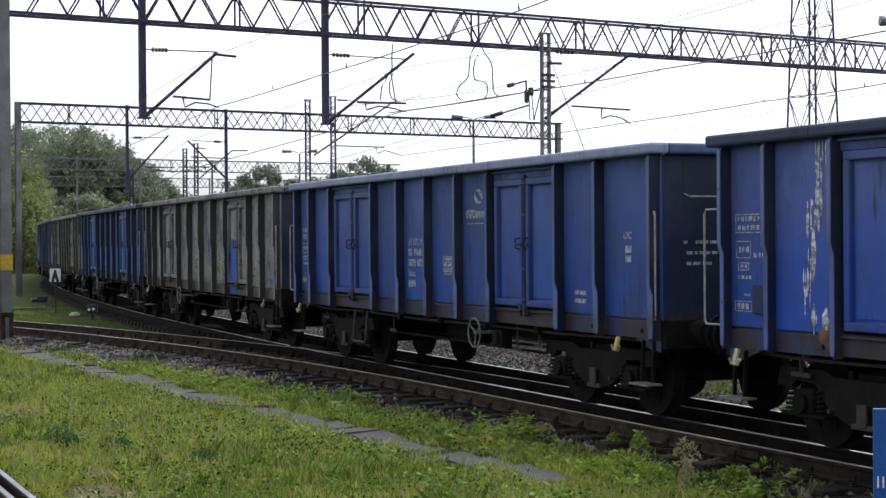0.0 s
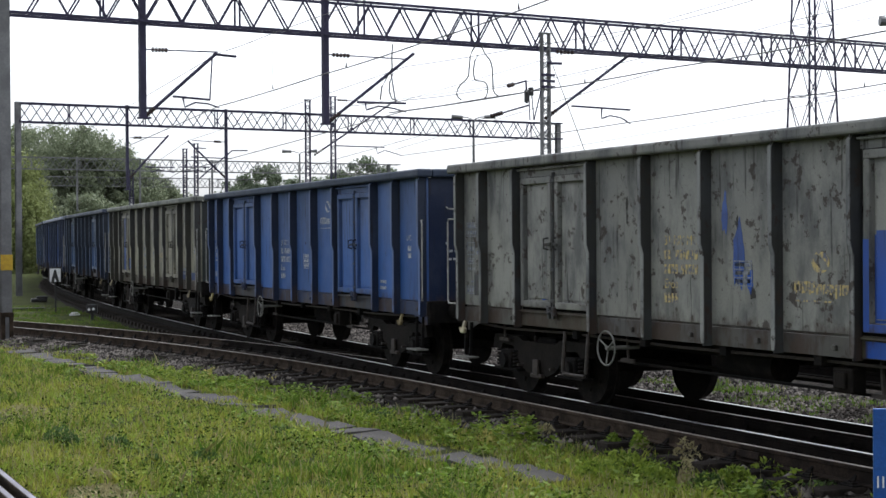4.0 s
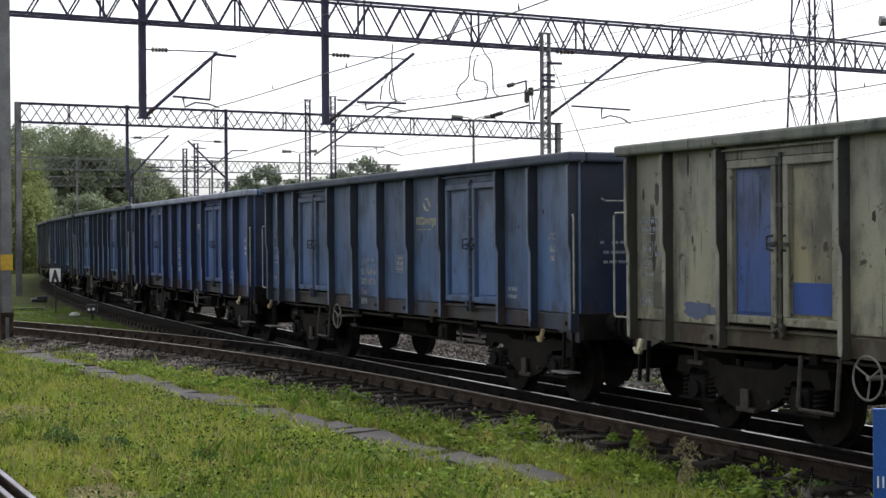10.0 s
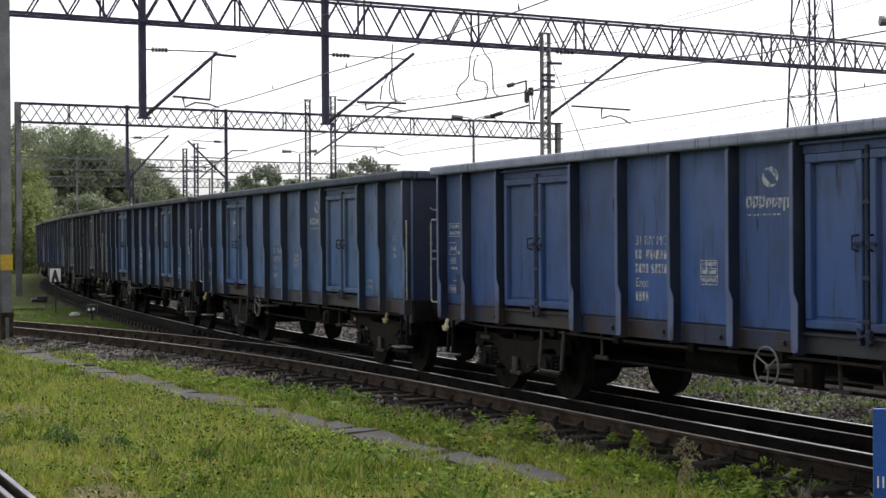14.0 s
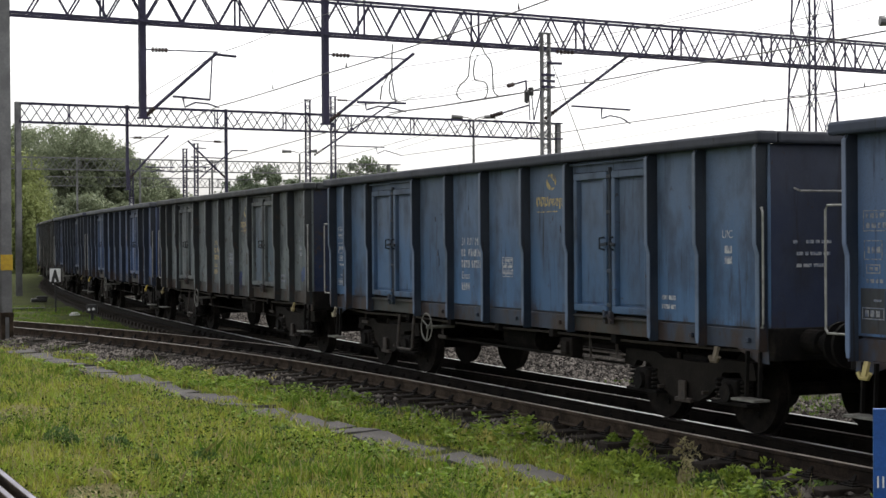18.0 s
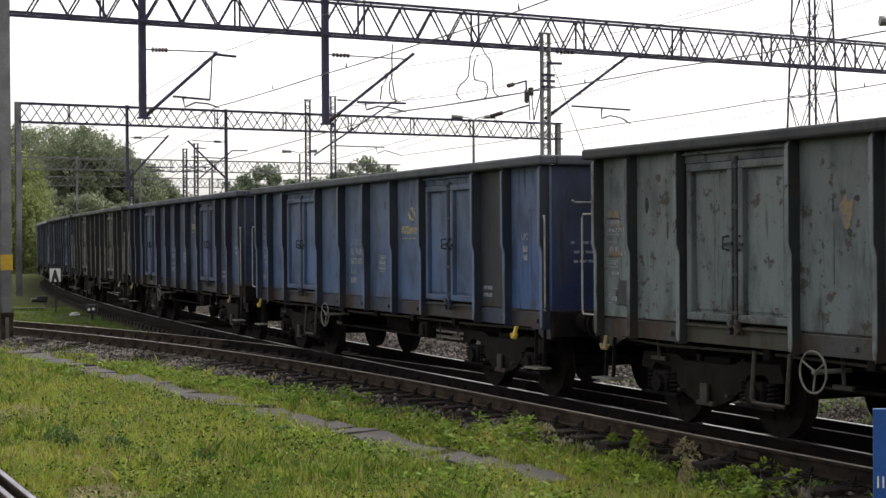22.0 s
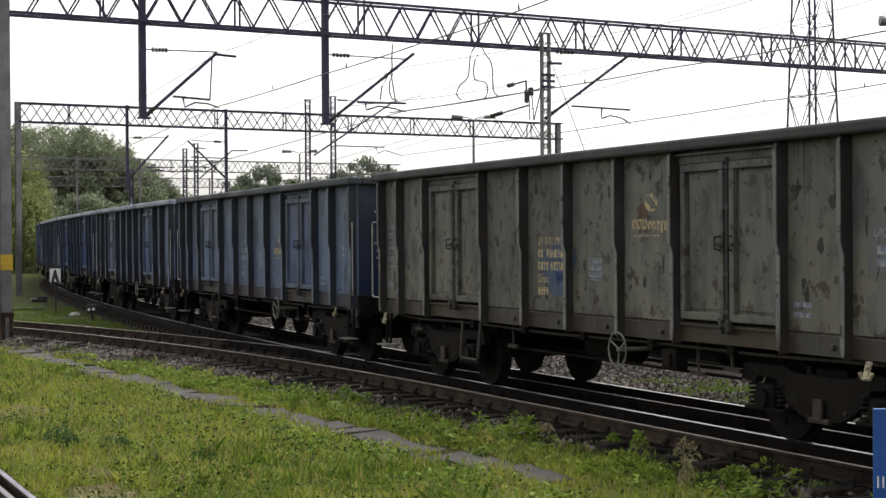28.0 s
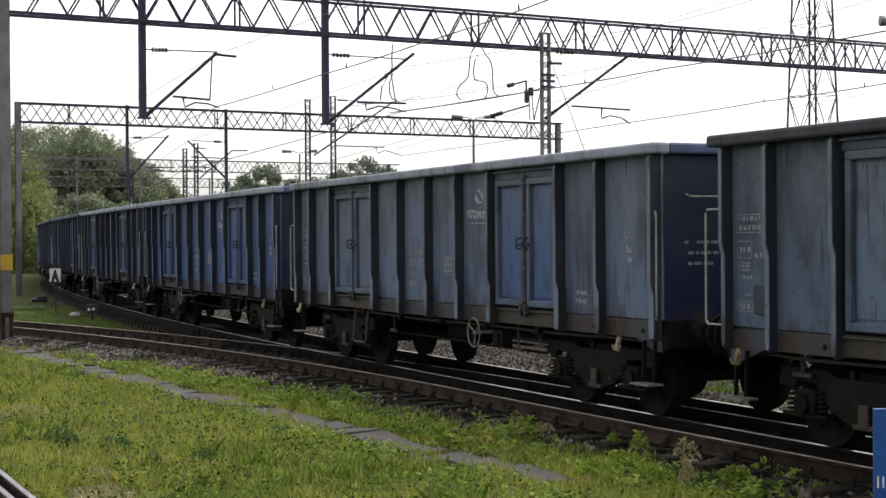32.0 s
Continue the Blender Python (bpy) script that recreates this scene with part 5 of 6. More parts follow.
def end(w, e):
    """One end wall with its rail, ribs, handrails and headstock. e: 1 the leading end, -1 the trailing one."""
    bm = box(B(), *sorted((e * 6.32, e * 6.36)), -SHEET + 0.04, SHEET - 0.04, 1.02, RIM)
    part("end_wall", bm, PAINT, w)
    part("end_rail", box(B(), *sorted((e * 6.30, e * 6.47)), -SHEET + 0.062, SHEET - 0.062, RIM, TOP, 0.03), PAINT, w)
    part("headstock", box(B(), *sorted((e * 6.34, e * 6.46)), -1.30, 1.30, 0.86, 1.19, 0.015), UNDER, w)
    for y in (-0.875, 0.875):
        b = rod(B(), (e * 6.46, y, 1.05), (e * 6.70, y, 1.05), 0.13, 16)
        rod(b, (e * 6.70, y, 1.05), (e * 6.95, y, 1.05), 0.085, 14)
        rod(b, (e * 6.95, y, 1.05), (e * 6.99, y, 1.05), 0.225, 24)
        part("buffer", b, UNDER, w)
    hook = bar(B(), (e * 6.46, 0, 1.04), (e * 6.80, 0, 1.04), 0.05, 0.12)
    tube(hook, [(e * 6.75, 0, 1.0), (e * 6.88, 0.03, 0.93), (e * 7.02, 0.0, 0.92), (e * 7.0, -0.03, 0.80)], 0.025)
    part("coupling", hook, UNDER, w)
    part("brake_hose", tube(B(), [(e * 6.46, 0.35, 0.98), (e * 6.62, 0.35, 0.96), (e * 6.75, 0.33, 0.72), (e * 6.9, 0.3, 0.58), (e * 7.0, 0.25, 0.62)], 0.03), BLACK, w)
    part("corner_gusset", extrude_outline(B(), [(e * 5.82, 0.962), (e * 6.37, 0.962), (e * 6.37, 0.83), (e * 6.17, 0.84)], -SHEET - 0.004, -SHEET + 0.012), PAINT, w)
    x = e * 6.36
    g, hy = (0.05, -1.40) if e > 0 else (0.30, -1.42)
    part("handrail", tube(B(), [(x, hy + 0.03, 2.40), (x + e * (g - 0.03), hy, 2.40), (x + e * g, hy, 2.36), (x + e * g, hy, 1.24), (x + e * (g - 0.03), hy, 1.20), (x, hy + 0.03, 1.20)], 0.012), PIPE, w, "pale grey pipe handrail")
    part("grab_bar", tube(B(), [(x, -0.98, 2.60), (x + e * 0.1, -0.98, 2.57), (x + e * 0.1, -0.28, 2.57), (x, -0.28, 2.60)], 0.012), PIPE, w, "pale grey pipe handrail")
    step = bar(bar(B(), (e * 6.25, -1.32, 0.95), (e * 6.25, -1.34, 0.48), 0.025, 0.04), (e * 6.05, -1.34, 0.95), (e * 6.05, -1.36, 0.48), 0.025, 0.04)
    part("tread", box(B(), e * 6.15 - 0.2, e * 6.15 + 0.2, -1.48, -1.28, 0.45, 0.472), DULLPIPE, part("foot_step", step, UNDER, w), "worn grey step tread")


def underframe(w):
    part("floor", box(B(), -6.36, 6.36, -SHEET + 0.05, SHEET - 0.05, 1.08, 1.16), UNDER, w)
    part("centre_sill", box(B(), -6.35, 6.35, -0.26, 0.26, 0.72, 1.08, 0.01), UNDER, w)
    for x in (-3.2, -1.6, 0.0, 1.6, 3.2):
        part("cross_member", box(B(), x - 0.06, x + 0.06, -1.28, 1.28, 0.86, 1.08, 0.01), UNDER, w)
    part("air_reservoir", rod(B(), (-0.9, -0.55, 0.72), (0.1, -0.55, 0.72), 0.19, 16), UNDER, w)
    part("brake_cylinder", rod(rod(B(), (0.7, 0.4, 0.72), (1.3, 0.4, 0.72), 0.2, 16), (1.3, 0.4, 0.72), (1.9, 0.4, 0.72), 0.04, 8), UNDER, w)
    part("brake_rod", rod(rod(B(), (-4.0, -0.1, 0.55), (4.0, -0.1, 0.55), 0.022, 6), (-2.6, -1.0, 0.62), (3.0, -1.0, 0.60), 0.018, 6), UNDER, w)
    st = tube(B(), [(-3.22, -1.40, 0.96), (-3.22, -1.44, 0.48), (-3.18, -1.44, 0.44), (-2.68, -1.44, 0.44), (-2.64, -1.44, 0.48), (-2.64, -1.40, 0.96)], 0.024)
    part("step_stirrup", st, BROWNPIPE, w)
    for x in (-6.08, 5.62):
        h = bar(B(), (x, -1.42, 0.97), (x, -1.46, 0.84), 0.06, 0.03)
        tube(h, [(x - 0.085, -1.46, 0.87), (x - 0.05, -1.46, 0.82), (x + 0.05, -1.46, 0.82), (x + 0.085, -1.46, 0.87)], 0.022)
        part("tow_hook", h, PAINT, w)
    part("air_pipe", tube(B(), [(-6.2, -1.18, 0.93), (-5.2, -1.2, 0.90), (-3.4, -1.2, 0.92), (-1.0, -1.2, 0.89), (1.5, -1.2, 0.91), (3.6, -1.2, 0.90), (5.0, -1.2, 0.92), (6.2, -1.18, 0.93)], 0.018, 6), BROWNPIPE, w)
    for x, z in ((-2.2, 0.66), (2.35, 0.62), (3.0, 0.70), (-5.45, 0.74)):
        part("brake_lever", bar(bar(B(), (x, -1.12, 0.95), (x + 0.05, -1.14, z), 0.025, 0.06), (x - 0.12, -1.13, z), (x + 0.2, -1.15, z), 0.03, 0.045), BROWNPIPE, w)
    part("valve_box", box(box(B(), 1.75, 2.05, -1.22, -1.05, 0.62, 0.86, 0.02), 1.82, 1.98, -1.26, -1.2, 0.66, 0.82, 0.015), FRAMEBROWN, w)
    part("card_pocket", box(B(), -5.93, -5.70, -SHEET - 0.05, -SHEET - 0.002, 1.33, 1.62, 0.01), PAINT, w)
    wheel = B()
    bmesh_ring = [(0.20 * math.cos(t), 0.0, 0.20 * math.sin(t)) for t in np.linspace(0, math.tau, 29)]
    tube(wheel, bmesh_ring, 0.011, 6)
    for a in (0.5, 2.6, 4.7):
        rod(wheel, (0, 0.03, 0), (0.20 * math.cos(a), 0, 0.20 * math.sin(a)), 0.011, 6)
    rod(wheel, (0, 0.0, 0), (0, 0.45, 0), 0.025, 8)
    part("hand_brake_wheel", wheel, DULLPIPE, w, "pale spoked hand brake wheel")


def bars(rows, h=0.075):
    """Unreadable lettering as rows of short bars: (x, z, widths)."""
    bm = B()
    for x, z, ws in rows:
        for k in ws:
            if k > 0:
                box(bm, x, x + k, -0.0015, 0.0015, z, z + h)
            x += abs(k) + 0.025
    return bm


def words(text, size):
    """Lettering as a mesh in the built-in font."""
    cu = bpy.data.curves.new("words", "FONT")
    cu.body, cu.size, cu.extrude = text, size, 0.0012
    tmp = new("words_text", cu)
    me = bpy.data.meshes.new_from_object(tmp.evaluated_get(bpy.context.evaluated_depsgraph_get()))
    bpy.data.objects.remove(tmp)
    me.materials.clear()
    me.materials.append(STENCIL)
    return me


def blob(w, name, x, z, rx, rz, colour, seed, label="", out_by=0.0):
    """An uneven patch of paint on the near side."""
    r = random.Random(seed)
    out = []
    for k in range(22):
        a = k * math.tau / 22
        q = 1 + 0.12 * math.sin(3 * a + seed) + 0.1 * math.sin(5 * a + 2 * seed) + r.uniform(-0.13, 0.13)
        out.append((x + rx * q * math.cos(a), z + rz * q * math.sin(a)))
    o = part(name, extrude_outline(B(), out, -SHEET - out_by - 0.005, -SHEET - out_by - 0.002), PAINT if name in ("paint_patch", "rust_scar") else STENCIL, w, label)
    o.color = (*colour, 0.6)
    return o


def lettering(w, POSTS):
    y = -SHEET - 0.004
    ex, nx = (POSTS[6] + POSTS[7]) / 2 - 1.53, POSTS[4] + 1.32
    for row in ((-1.08, 1.87, (0.05, 0.05, -0.06, 0.06, 0.05, 0.02, 0.06, 0.06, 0.06)), (-1.08, 1.71, (0.05, 0.05, 0.05, 0.05, -0.02, 0.05, 0.05, 0.05, 0.02, 0.05)), (-1.08, 1.39, (0.05, 0.05, 0.05, 0.05))):
        part("number_marking", bars([row], 0.105), STENCIL, w, "worn stencilled number row", (0, y, 0))
    part("class_marking", words("31 RIV MC", 0.15), None, w, "worn stencilled class lettering", pose(-1.08, y, 2.03, 90))
    part("class_marking", words("Eaos", 0.15), None, w, "worn stencilled class lettering", pose(-1.08, y, 1.55, 90))
    grid = B()
    for k in range(4):
        box(grid, 0.26, 0.58, -0.0015, 0.0015, 1.60 + 0.085 * k, 1.612 + 0.085 * k)
    for x in (0.26, 0.36, 0.46, 0.57):
        box(grid, x, x + 0.012, -0.0015, 0.0015, 1.612, 1.855)
    for k in range(3):
        box(grid, 0.29, 0.55, -0.001, 0.002, 1.635 + 0.085 * k, 1.675 + 0.085 * k)
    part("load_table", grid, STENCIL, w, "worn stencilled load table", (0, y, 0))
    logo = B()
    for e in (-1, 1):
        arc = [(-0.45 + 2.75 * k / 10, min(1.0, 0.25 + 0.25 * k, 0.22 * (10 - k) + 0.15)) for k in range(11)]
        outer = [(1.53 + e * 0.135 * math.cos(a), 2.71 + e * 0.105 * math.sin(a)) for a, _ in arc]
        inner = [(1.53 + e * (0.135 - 0.075 * q) * math.cos(a), 2.71 + e * (0.105 - 0.058 * q) * math.sin(a)) for a, q in arc]
        extrude_outline(logo, outer + inner[::-1], -0.0015, 0.0015)
    x = 1.12
    for wd, z0, z1 in ((0.10, 2.40, 2.525), (0.09, 2.40, 2.525), (0.10, 2.40, 2.525), (0.085, 2.40, 2.50), (0.085, 2.40, 2.50), (0.06, 2.40, 2.50), (0.09, 2.365, 2.50), (0.09, 2.40, 2.50)):
        for q in ((x, x + 0.03, z0, z1), (x + wd - 0.028, x + wd, z0 + 0.03, z1), (x + 0.03, x + wd - 0.028, z1 - 0.03, z1)):
            box(logo, q[0], q[1], -0.0015, 0.0015, q[2], q[3])
        if z0 + wd > 2.484:
            box(logo, x + 0.024, x + wd - 0.022, -0.0015, 0.0015, z0 + 0.012, z0 + 0.034)
        x += wd + 0.018
    for k in range(7):
        box(logo, 1.14 + 0.085 * k, 1.20 + 0.085 * k, -0.0015, 0.0015, 2.325, 2.342)
    part("emblem", logo, STENCIL, w, "worn round emblem over a lettering bar", (ex, y, 0))
    for row, h in (((-6.22, 2.27, (0.03, 0.05, 0.03, 0.06, 0.04, 0.03, 0.05)), 0.05), ((-6.22, 2.18, (0.05, 0.06, 0.04, 0.07, 0.05)), 0.05), ((-6.20, 1.95, (0.03, 0.04, 0.05)), 0.06), ((-5.95, 1.90, (0.06, 0.03, 0.05)), 0.05), ((-6.18, 1.79, (0.05, 0.04)), 0.035), ((-6.22, 1.68, (0.03, 0.05, 0.03, 0.04)), 0.035), ((-6.12, 1.51, (0.1,)), 0.02), ((-6.24, 1.37, (0.05, 0.05, 0.05)), 0.06)):
        part("weight_marking", bars([row], h), STENCIL, w, "worn stencilled weight row", (0, y, 0))
    for x0, x1, z0, z1 in ((-6.26, -5.72, 2.15, 2.345), (-6.25, -6.0, 1.89, 2.07), (-6.22, -6.03, 1.765, 1.85), (-6.28, -5.98, 1.345, 1.455)):
        bm = B()
        for q in ((x0, x1, z0, z0 + 0.011), (x0, x1, z1 - 0.011, z1), (x0, x0 + 0.011, z0, z1), (x1 - 0.011, x1, z0, z1)):
            box(bm, q[0], q[1], -0.001, 0.001, q[2], q[3])
        part("marking_box", bm, STENCIL, w, "thin white marking outline", (0, y, 0))
    part("approval_marking", words("UIC", 0.12), None, w, "small worn white marking", pose(5.55, y, 2.1, 90))
    part("approval_marking", bars([(5.60, 1.94, (0.13,)), (5.60, 1.83, (0.13,))], 0.08), STENCIL, w, "small worn white marking", (0, y, 0))
    part("sill_marking", bars([(4.35, 1.32, (0.16, 0.1)), (4.35, 1.42, (0.12, 0.14))], 0.05), STENCIL, w, "small worn white marking", (0, y, 0))
    e = bars([(-1.0, 2.04, (0.05, -0.06, 0.09, 0.05, 0.12)), (-0.96, 1.92, (0.08, 0.04, 0.14, 0.08)), (-0.96, 1.80, (0.06, 0.1, 0.12))], 0.035)
    part("end_marking", e, STENCIL, w, "faint white end lettering", Matrix.Translation((6.365, 0, 0)) @ Matrix.Rotation(math.pi / 2, 4, "Z"))


def wagon(posts):
    w = thing("open_wagon", "blue high-sided bogie open freight wagon", "freight wagon", "wagons of the train")
    for s in (-1, 1):
        side(w, s, posts)
    for e in (-1, 1):
        end(w, e)
    underframe(w)
    lettering(w, posts)
    bogie(w, -4.5)
    bogie(w, 4.5)
    return w


BLUE, NAVY, GREYBLUE, CREAM, GREY, DUN = (0.035, 0.092, 0.24), (0.026, 0.06, 0.16), (0.10, 0.13, 0.19), (0.268, 0.256, 0.190), (0.212, 0.212, 0.190), (0.12, 0.116, 0.095)
WHITEINK, GOLDINK = (0.42, 0.43, 0.45), (0.48, 0.37, 0.14)
# number in the train: colour, wear, rim colour, lettering colour, place of the hand brake wheel, label
FLEET = {
    6: ((0.020, 0.063, 0.33), 0.35, NAVY, WHITEINK, -2.0, "bright blue high-sided open wagon with white paint splashes"),
    5: ((0.018, 0.060, 0.265), 0.25, (0.22, 0.26, 0.42), WHITEINK, 1.7, "blue high-sided open wagon with sky sheen painted on its rim"),
    4: (GREY, 0.95, GREY, GOLDINK, -2.1, "faded grey open wagon with bright blue repainted door panels"),
    3: ((0.034, 0.098, 0.30), 0.3, (0.04, 0.07, 0.14), WHITEINK, -2.1, "blue high-sided open wagon with white lettering"),
    2: (CREAM, 0.75, (0.17, 0.18, 0.14), GOLDINK, -2.17, "faded cream-grey open wagon with blue patches"),
    1: ((0.060, 0.112, 0.235), 0.5, (0.05, 0.08, 0.17), (0.42, 0.38, 0.24), -2.1, "dull slate-blue high-sided open wagon"),
    0: ((0.034, 0.08, 0.23), 0.3, (0.26, 0.29, 0.40), WHITEINK, 1.66, "blue high-sided open wagon with sky sheen painted on its rim"),
    -1: ((0.056, 0.122, 0.26), 0.45, (0.05, 0.08, 0.16), WHITEINK, -1.7, "worn blue high-sided open wagon"),
    -2: ((0.05, 0.112, 0.22), 0.5, (0.06, 0.07, 0.11), GOLDINK, -2.0, "slate-blue high-sided open wagon with yellow emblem"),
    -3: ((0.118, 0.14, 0.146), 0.95, (0.07, 0.075, 0.08), GOLDINK, -2.2, "faded grey-green open wagon with blue patches"),
    -4: ((0.062, 0.108, 0.225), 0.5, (0.10, 0.11, 0.14), GOLDINK, -2.0, "dull blue high-sided open wagon with one dark panel"),
    -5: ((0.048, 0.072, 0.145), 0.45, (0.05, 0.06, 0.12), GOLDINK, -2.0, "dark blue high-sided open wagon"),
    -6: (DUN, 1.0, (0.07, 0.07, 0.07), GOLDINK, 1.2, "rust-flecked grey-brown high-sided open wagon"),
    -7: ((0.085, 0.12, 0.19), 0.6, (0.07, 0.08, 0.10), GOLDINK, 2.05, "dusty grey-blue high-sided open wagon"),
    -8: ((0.09, 0.12, 0.19), 0.5, (0.26, 0.29, 0.39), WHITEINK, 1.66, "grey-blue high-sided open wagon with sky sheen painted on its rim"),
    -10: ((0.05, 0.075, 0.17), 0.5, (0.26, 0.29, 0.39), WHITEINK, -2.0, "dark blue high-sided open wagon with sky sheen painted on its rim"),
    -11: ((0.03, 0.065, 0.19), 0.4, (0.05, 0.08, 0.2), WHITEINK, -2.0, "blue high-sided open wagon"),
    -9: ((0.032, 0.075, 0.20), 0.4, (0.26, 0.29, 0.39), WHITEINK, -2.0, "blue high-sided open wagon with sky sheen painted on its rim"),
}
# repainted doors and panels: number in the train, bay -> colour (tens: bay, ones: door leaf)
REPAINT = {
    2: {21: (0.04, 0.085, 0.27), 22: (0.27, 0.245, 0.15)},
    -4: {80: (0.028, 0.028, 0.033), 90: (0.05, 0.10, 0.25)},
    -8: {71: (0.05, 0.10, 0.24), 72: (0.05, 0.10, 0.24)},
    -7: {71: (0.06, 0.09, 0.19), 72: (0.06, 0.09, 0.19)},
    -3: {71: (0.085, 0.12, 0.16), 72: (0.075, 0.11, 0.14)},
    -1: {71: (0.045, 0.115, 0.27), 21: (0.042, 0.11, 0.265)},
}
REST = "dark blue high-sided open freight wagon"
INTS = list(range(6, -17, -1))
TRAIN = {}


def dress(w, n):
    col, wear, rim, ink, wheel, label = FLEET.get(n, ((NAVY, BLUE, (0.05, 0.07, 0.16))[n % 3], 0.4, (0.06, 0.08, 0.16), WHITEINK, -2.0, REST))
    w["label"] = label
    col = tuple(q * (1.09 if col[2] > 1.5 * col[0] else 1.17) for q in col)
    r = random.Random(100 + n)
    for o in w.children_recursive:
        k = o.name.split(".")[0]
        c = col
        if k in ("top_rail", "end_rail"):
            # light rims carry the sheen of the sky in their colour
            c = (0.035, 0.085, 0.24) if k == "end_rail" and rim[0] > 0.19 else tuple(q * (0.58 if rim[0] < 0.15 else 1.0) for q in rim)
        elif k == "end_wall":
            # darker than the sides: shade between the wagons put into the end colour
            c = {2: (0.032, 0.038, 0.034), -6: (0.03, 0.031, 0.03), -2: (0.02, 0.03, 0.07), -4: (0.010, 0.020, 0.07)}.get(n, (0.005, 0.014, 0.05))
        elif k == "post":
            # grime and the shade on the web's flank, both put into its colour
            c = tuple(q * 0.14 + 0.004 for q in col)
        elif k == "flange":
            # paler than the sheets: light on the flange edge put into its colour
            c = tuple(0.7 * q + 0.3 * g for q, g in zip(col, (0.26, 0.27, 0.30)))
        elif k in ("lock_bar", "latch", "bottom_latch"):
            c = tuple(q * 0.16 + 0.006 for q in col)
        elif k == "card_pocket":
            c = tuple(q * 0.25 + 0.006 for q in col)
        elif k in ("door_leaf", "door_header"):
            c = tuple(q * 0.8 + 0.004 for q in col)
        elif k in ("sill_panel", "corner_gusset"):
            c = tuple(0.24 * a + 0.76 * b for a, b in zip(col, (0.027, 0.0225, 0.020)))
        elif k == "door_sill":
            c = (0.15 * col[0] + 0.027, 0.15 * col[1] + 0.021, 0.1 * col[2] + 0.016)
        elif k == "tow_hook":
            c = (0.55, 0.40, 0.04) if n == -4 else (0.40, 0.33, 0.13) if n % 2 else (0.5, 0.45, 0.30)
        elif o.data and o.data.materials[0] == STENCIL:
            c = ink if k == "emblem" or (n in (-3, 4, -6) and k in ("number_marking", "class_marking")) else tuple(q * (1.0 if n in (6, 5, 3, 0, -2) else 0.6) for q in WHITEINK)
        elif k in ("side_sheet", "panel"):
            f = r.uniform(0.82, 1.16)
            c = REPAINT.get(n, {}).get(o.get("bay"), tuple(min(1, q * f) for q in col))
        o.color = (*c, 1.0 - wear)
        if n in (1, 3) and k in ("number_marking", "class_marking"):
            o.matrix_basis = Matrix.Translation((-0.25, 0, -0.33) if n == 1 else (-0.1, 0, 0)) @ o.matrix_basis
        if k == "emblem":
            o.matrix_basis = Matrix.Translation({-7: (0.12, 0, -0.55), 2: (0.0, 0, -0.7), 1: (-0.1, 0, -0.07), 4: (0.0, 0, -0.85), -4: (0.0, 0, -0.2), -6: (0.0, 0, -0.2), -2: (0.0, 0, 0.12)}.get(n, (0, 0, 0))) @ o.matrix_basis
        if k == "hand_brake_wheel":
            o.matrix_basis = Matrix.Translation((wheel, -1.47, 0.82))


def strip_far(w):
    """The last wagons never come near: they keep no small brake gear."""
    for o in list(w.children_recursive):
        if o.name.split(".")[0] in ("brake_lever", "air_pipe", "valve_box", "swing_link", "brake_hanger", "bottom_latch", "marking_box", "brake_rod", "tread"):
            bpy.data.objects.remove(o)


first, other, third = wagon(POSTS_B), wagon(POSTS_A), wagon(POSTS_C)
for n in INTS:
    model = {5: other, 0: other, -8: other, 1: third}.get(n, first)
    TRAIN[n] = model if n in (6, 5, 1) else copy_thing(model, Matrix.Identity(4))
for n in INTS:
    dress(TRAIN[n], n)
    if n < -10:
        strip_far(TRAIN[n])


VIVID = (0.02, 0.09, 0.42)
for x, z, a, b in ((0.35, 1.9, 0.10, 0.32), (0.1, 2.35, 0.05, 0.2), (0.55, 1.65, 0.05, 0.12), (-3.9, 1.45, 0.22, 0.12), (6.0, 1.42, 0.2, 0.06)):
    blob(TRAIN[4], "paint_patch", x, z, a, b, VIVID, int(100 * x), "bright blue overpaint")
for x, z, a, b, c in ((-5.1, 1.33, 0.32, 0.09, (0.09, 0.11, 0.19)), (-6.0, 2.2, 0.05, 0.3, (0.05, 0.04, 0.03)), (-5.9, 2.6, 0.06, 0.12, (0.06, 0.045, 0.03)), (0.4, 2.6, 0.02, 0.16, (0.06, 0.05, 0.04))):
    blob(TRAIN[2], "paint_patch", x, z, a, b, c, int(70 * x), "blue paint patch")
for x, z, a, b, c in ((5.88, 1.52, 0.17, 0.10, (0.05, 0.09, 0.22)), (5.78, 1.42, 0.11, 0.07, (0.05, 0.085, 0.20)), (1.25, 1.3, 0.12, 0.2, (0.04, 0.06, 0.16))):
    blob(TRAIN[-3], "paint_patch", x, z, a, b, c, int(70 * x), "blue paint patch")
for x, z, a, b, c in ((5.7, 1.45, 0.25, 0.25, (0.14, 0.14, 0.13)), (-0.55, 1.74, 0.46, 0.34, (0.06, 0.085, 0.14)), (-0.45, 1.70, 0.22, 0.16, (0.035, 0.075, 0.20)), (1.52, 2.42, 0.12, 0.09, (0.11, 0.05, 0.022)), (1.45, 2.28, 0.05, 0.12, (0.08, 0.038, 0.02)), (2.32, 1.35, 0.02, 0.3, (0.04, 0.07, 0.16)), (5.6, 2.0, 0.15, 0.3, (0.13, 0.13, 0.12))):
    blob(TRAIN[-6], "paint_patch", x, z, a, b, c, int(70 * x), "faded paint patch")
part("paint_patch", box(B(), 2.53, 3.09, -SHEET - 0.021, -SHEET - 0.0185, LIP + 0.16, 2.16), PAINT, TRAIN[4], "bright blue overpaint on the door").color = (0.022, 0.085, 0.40, 0.8)
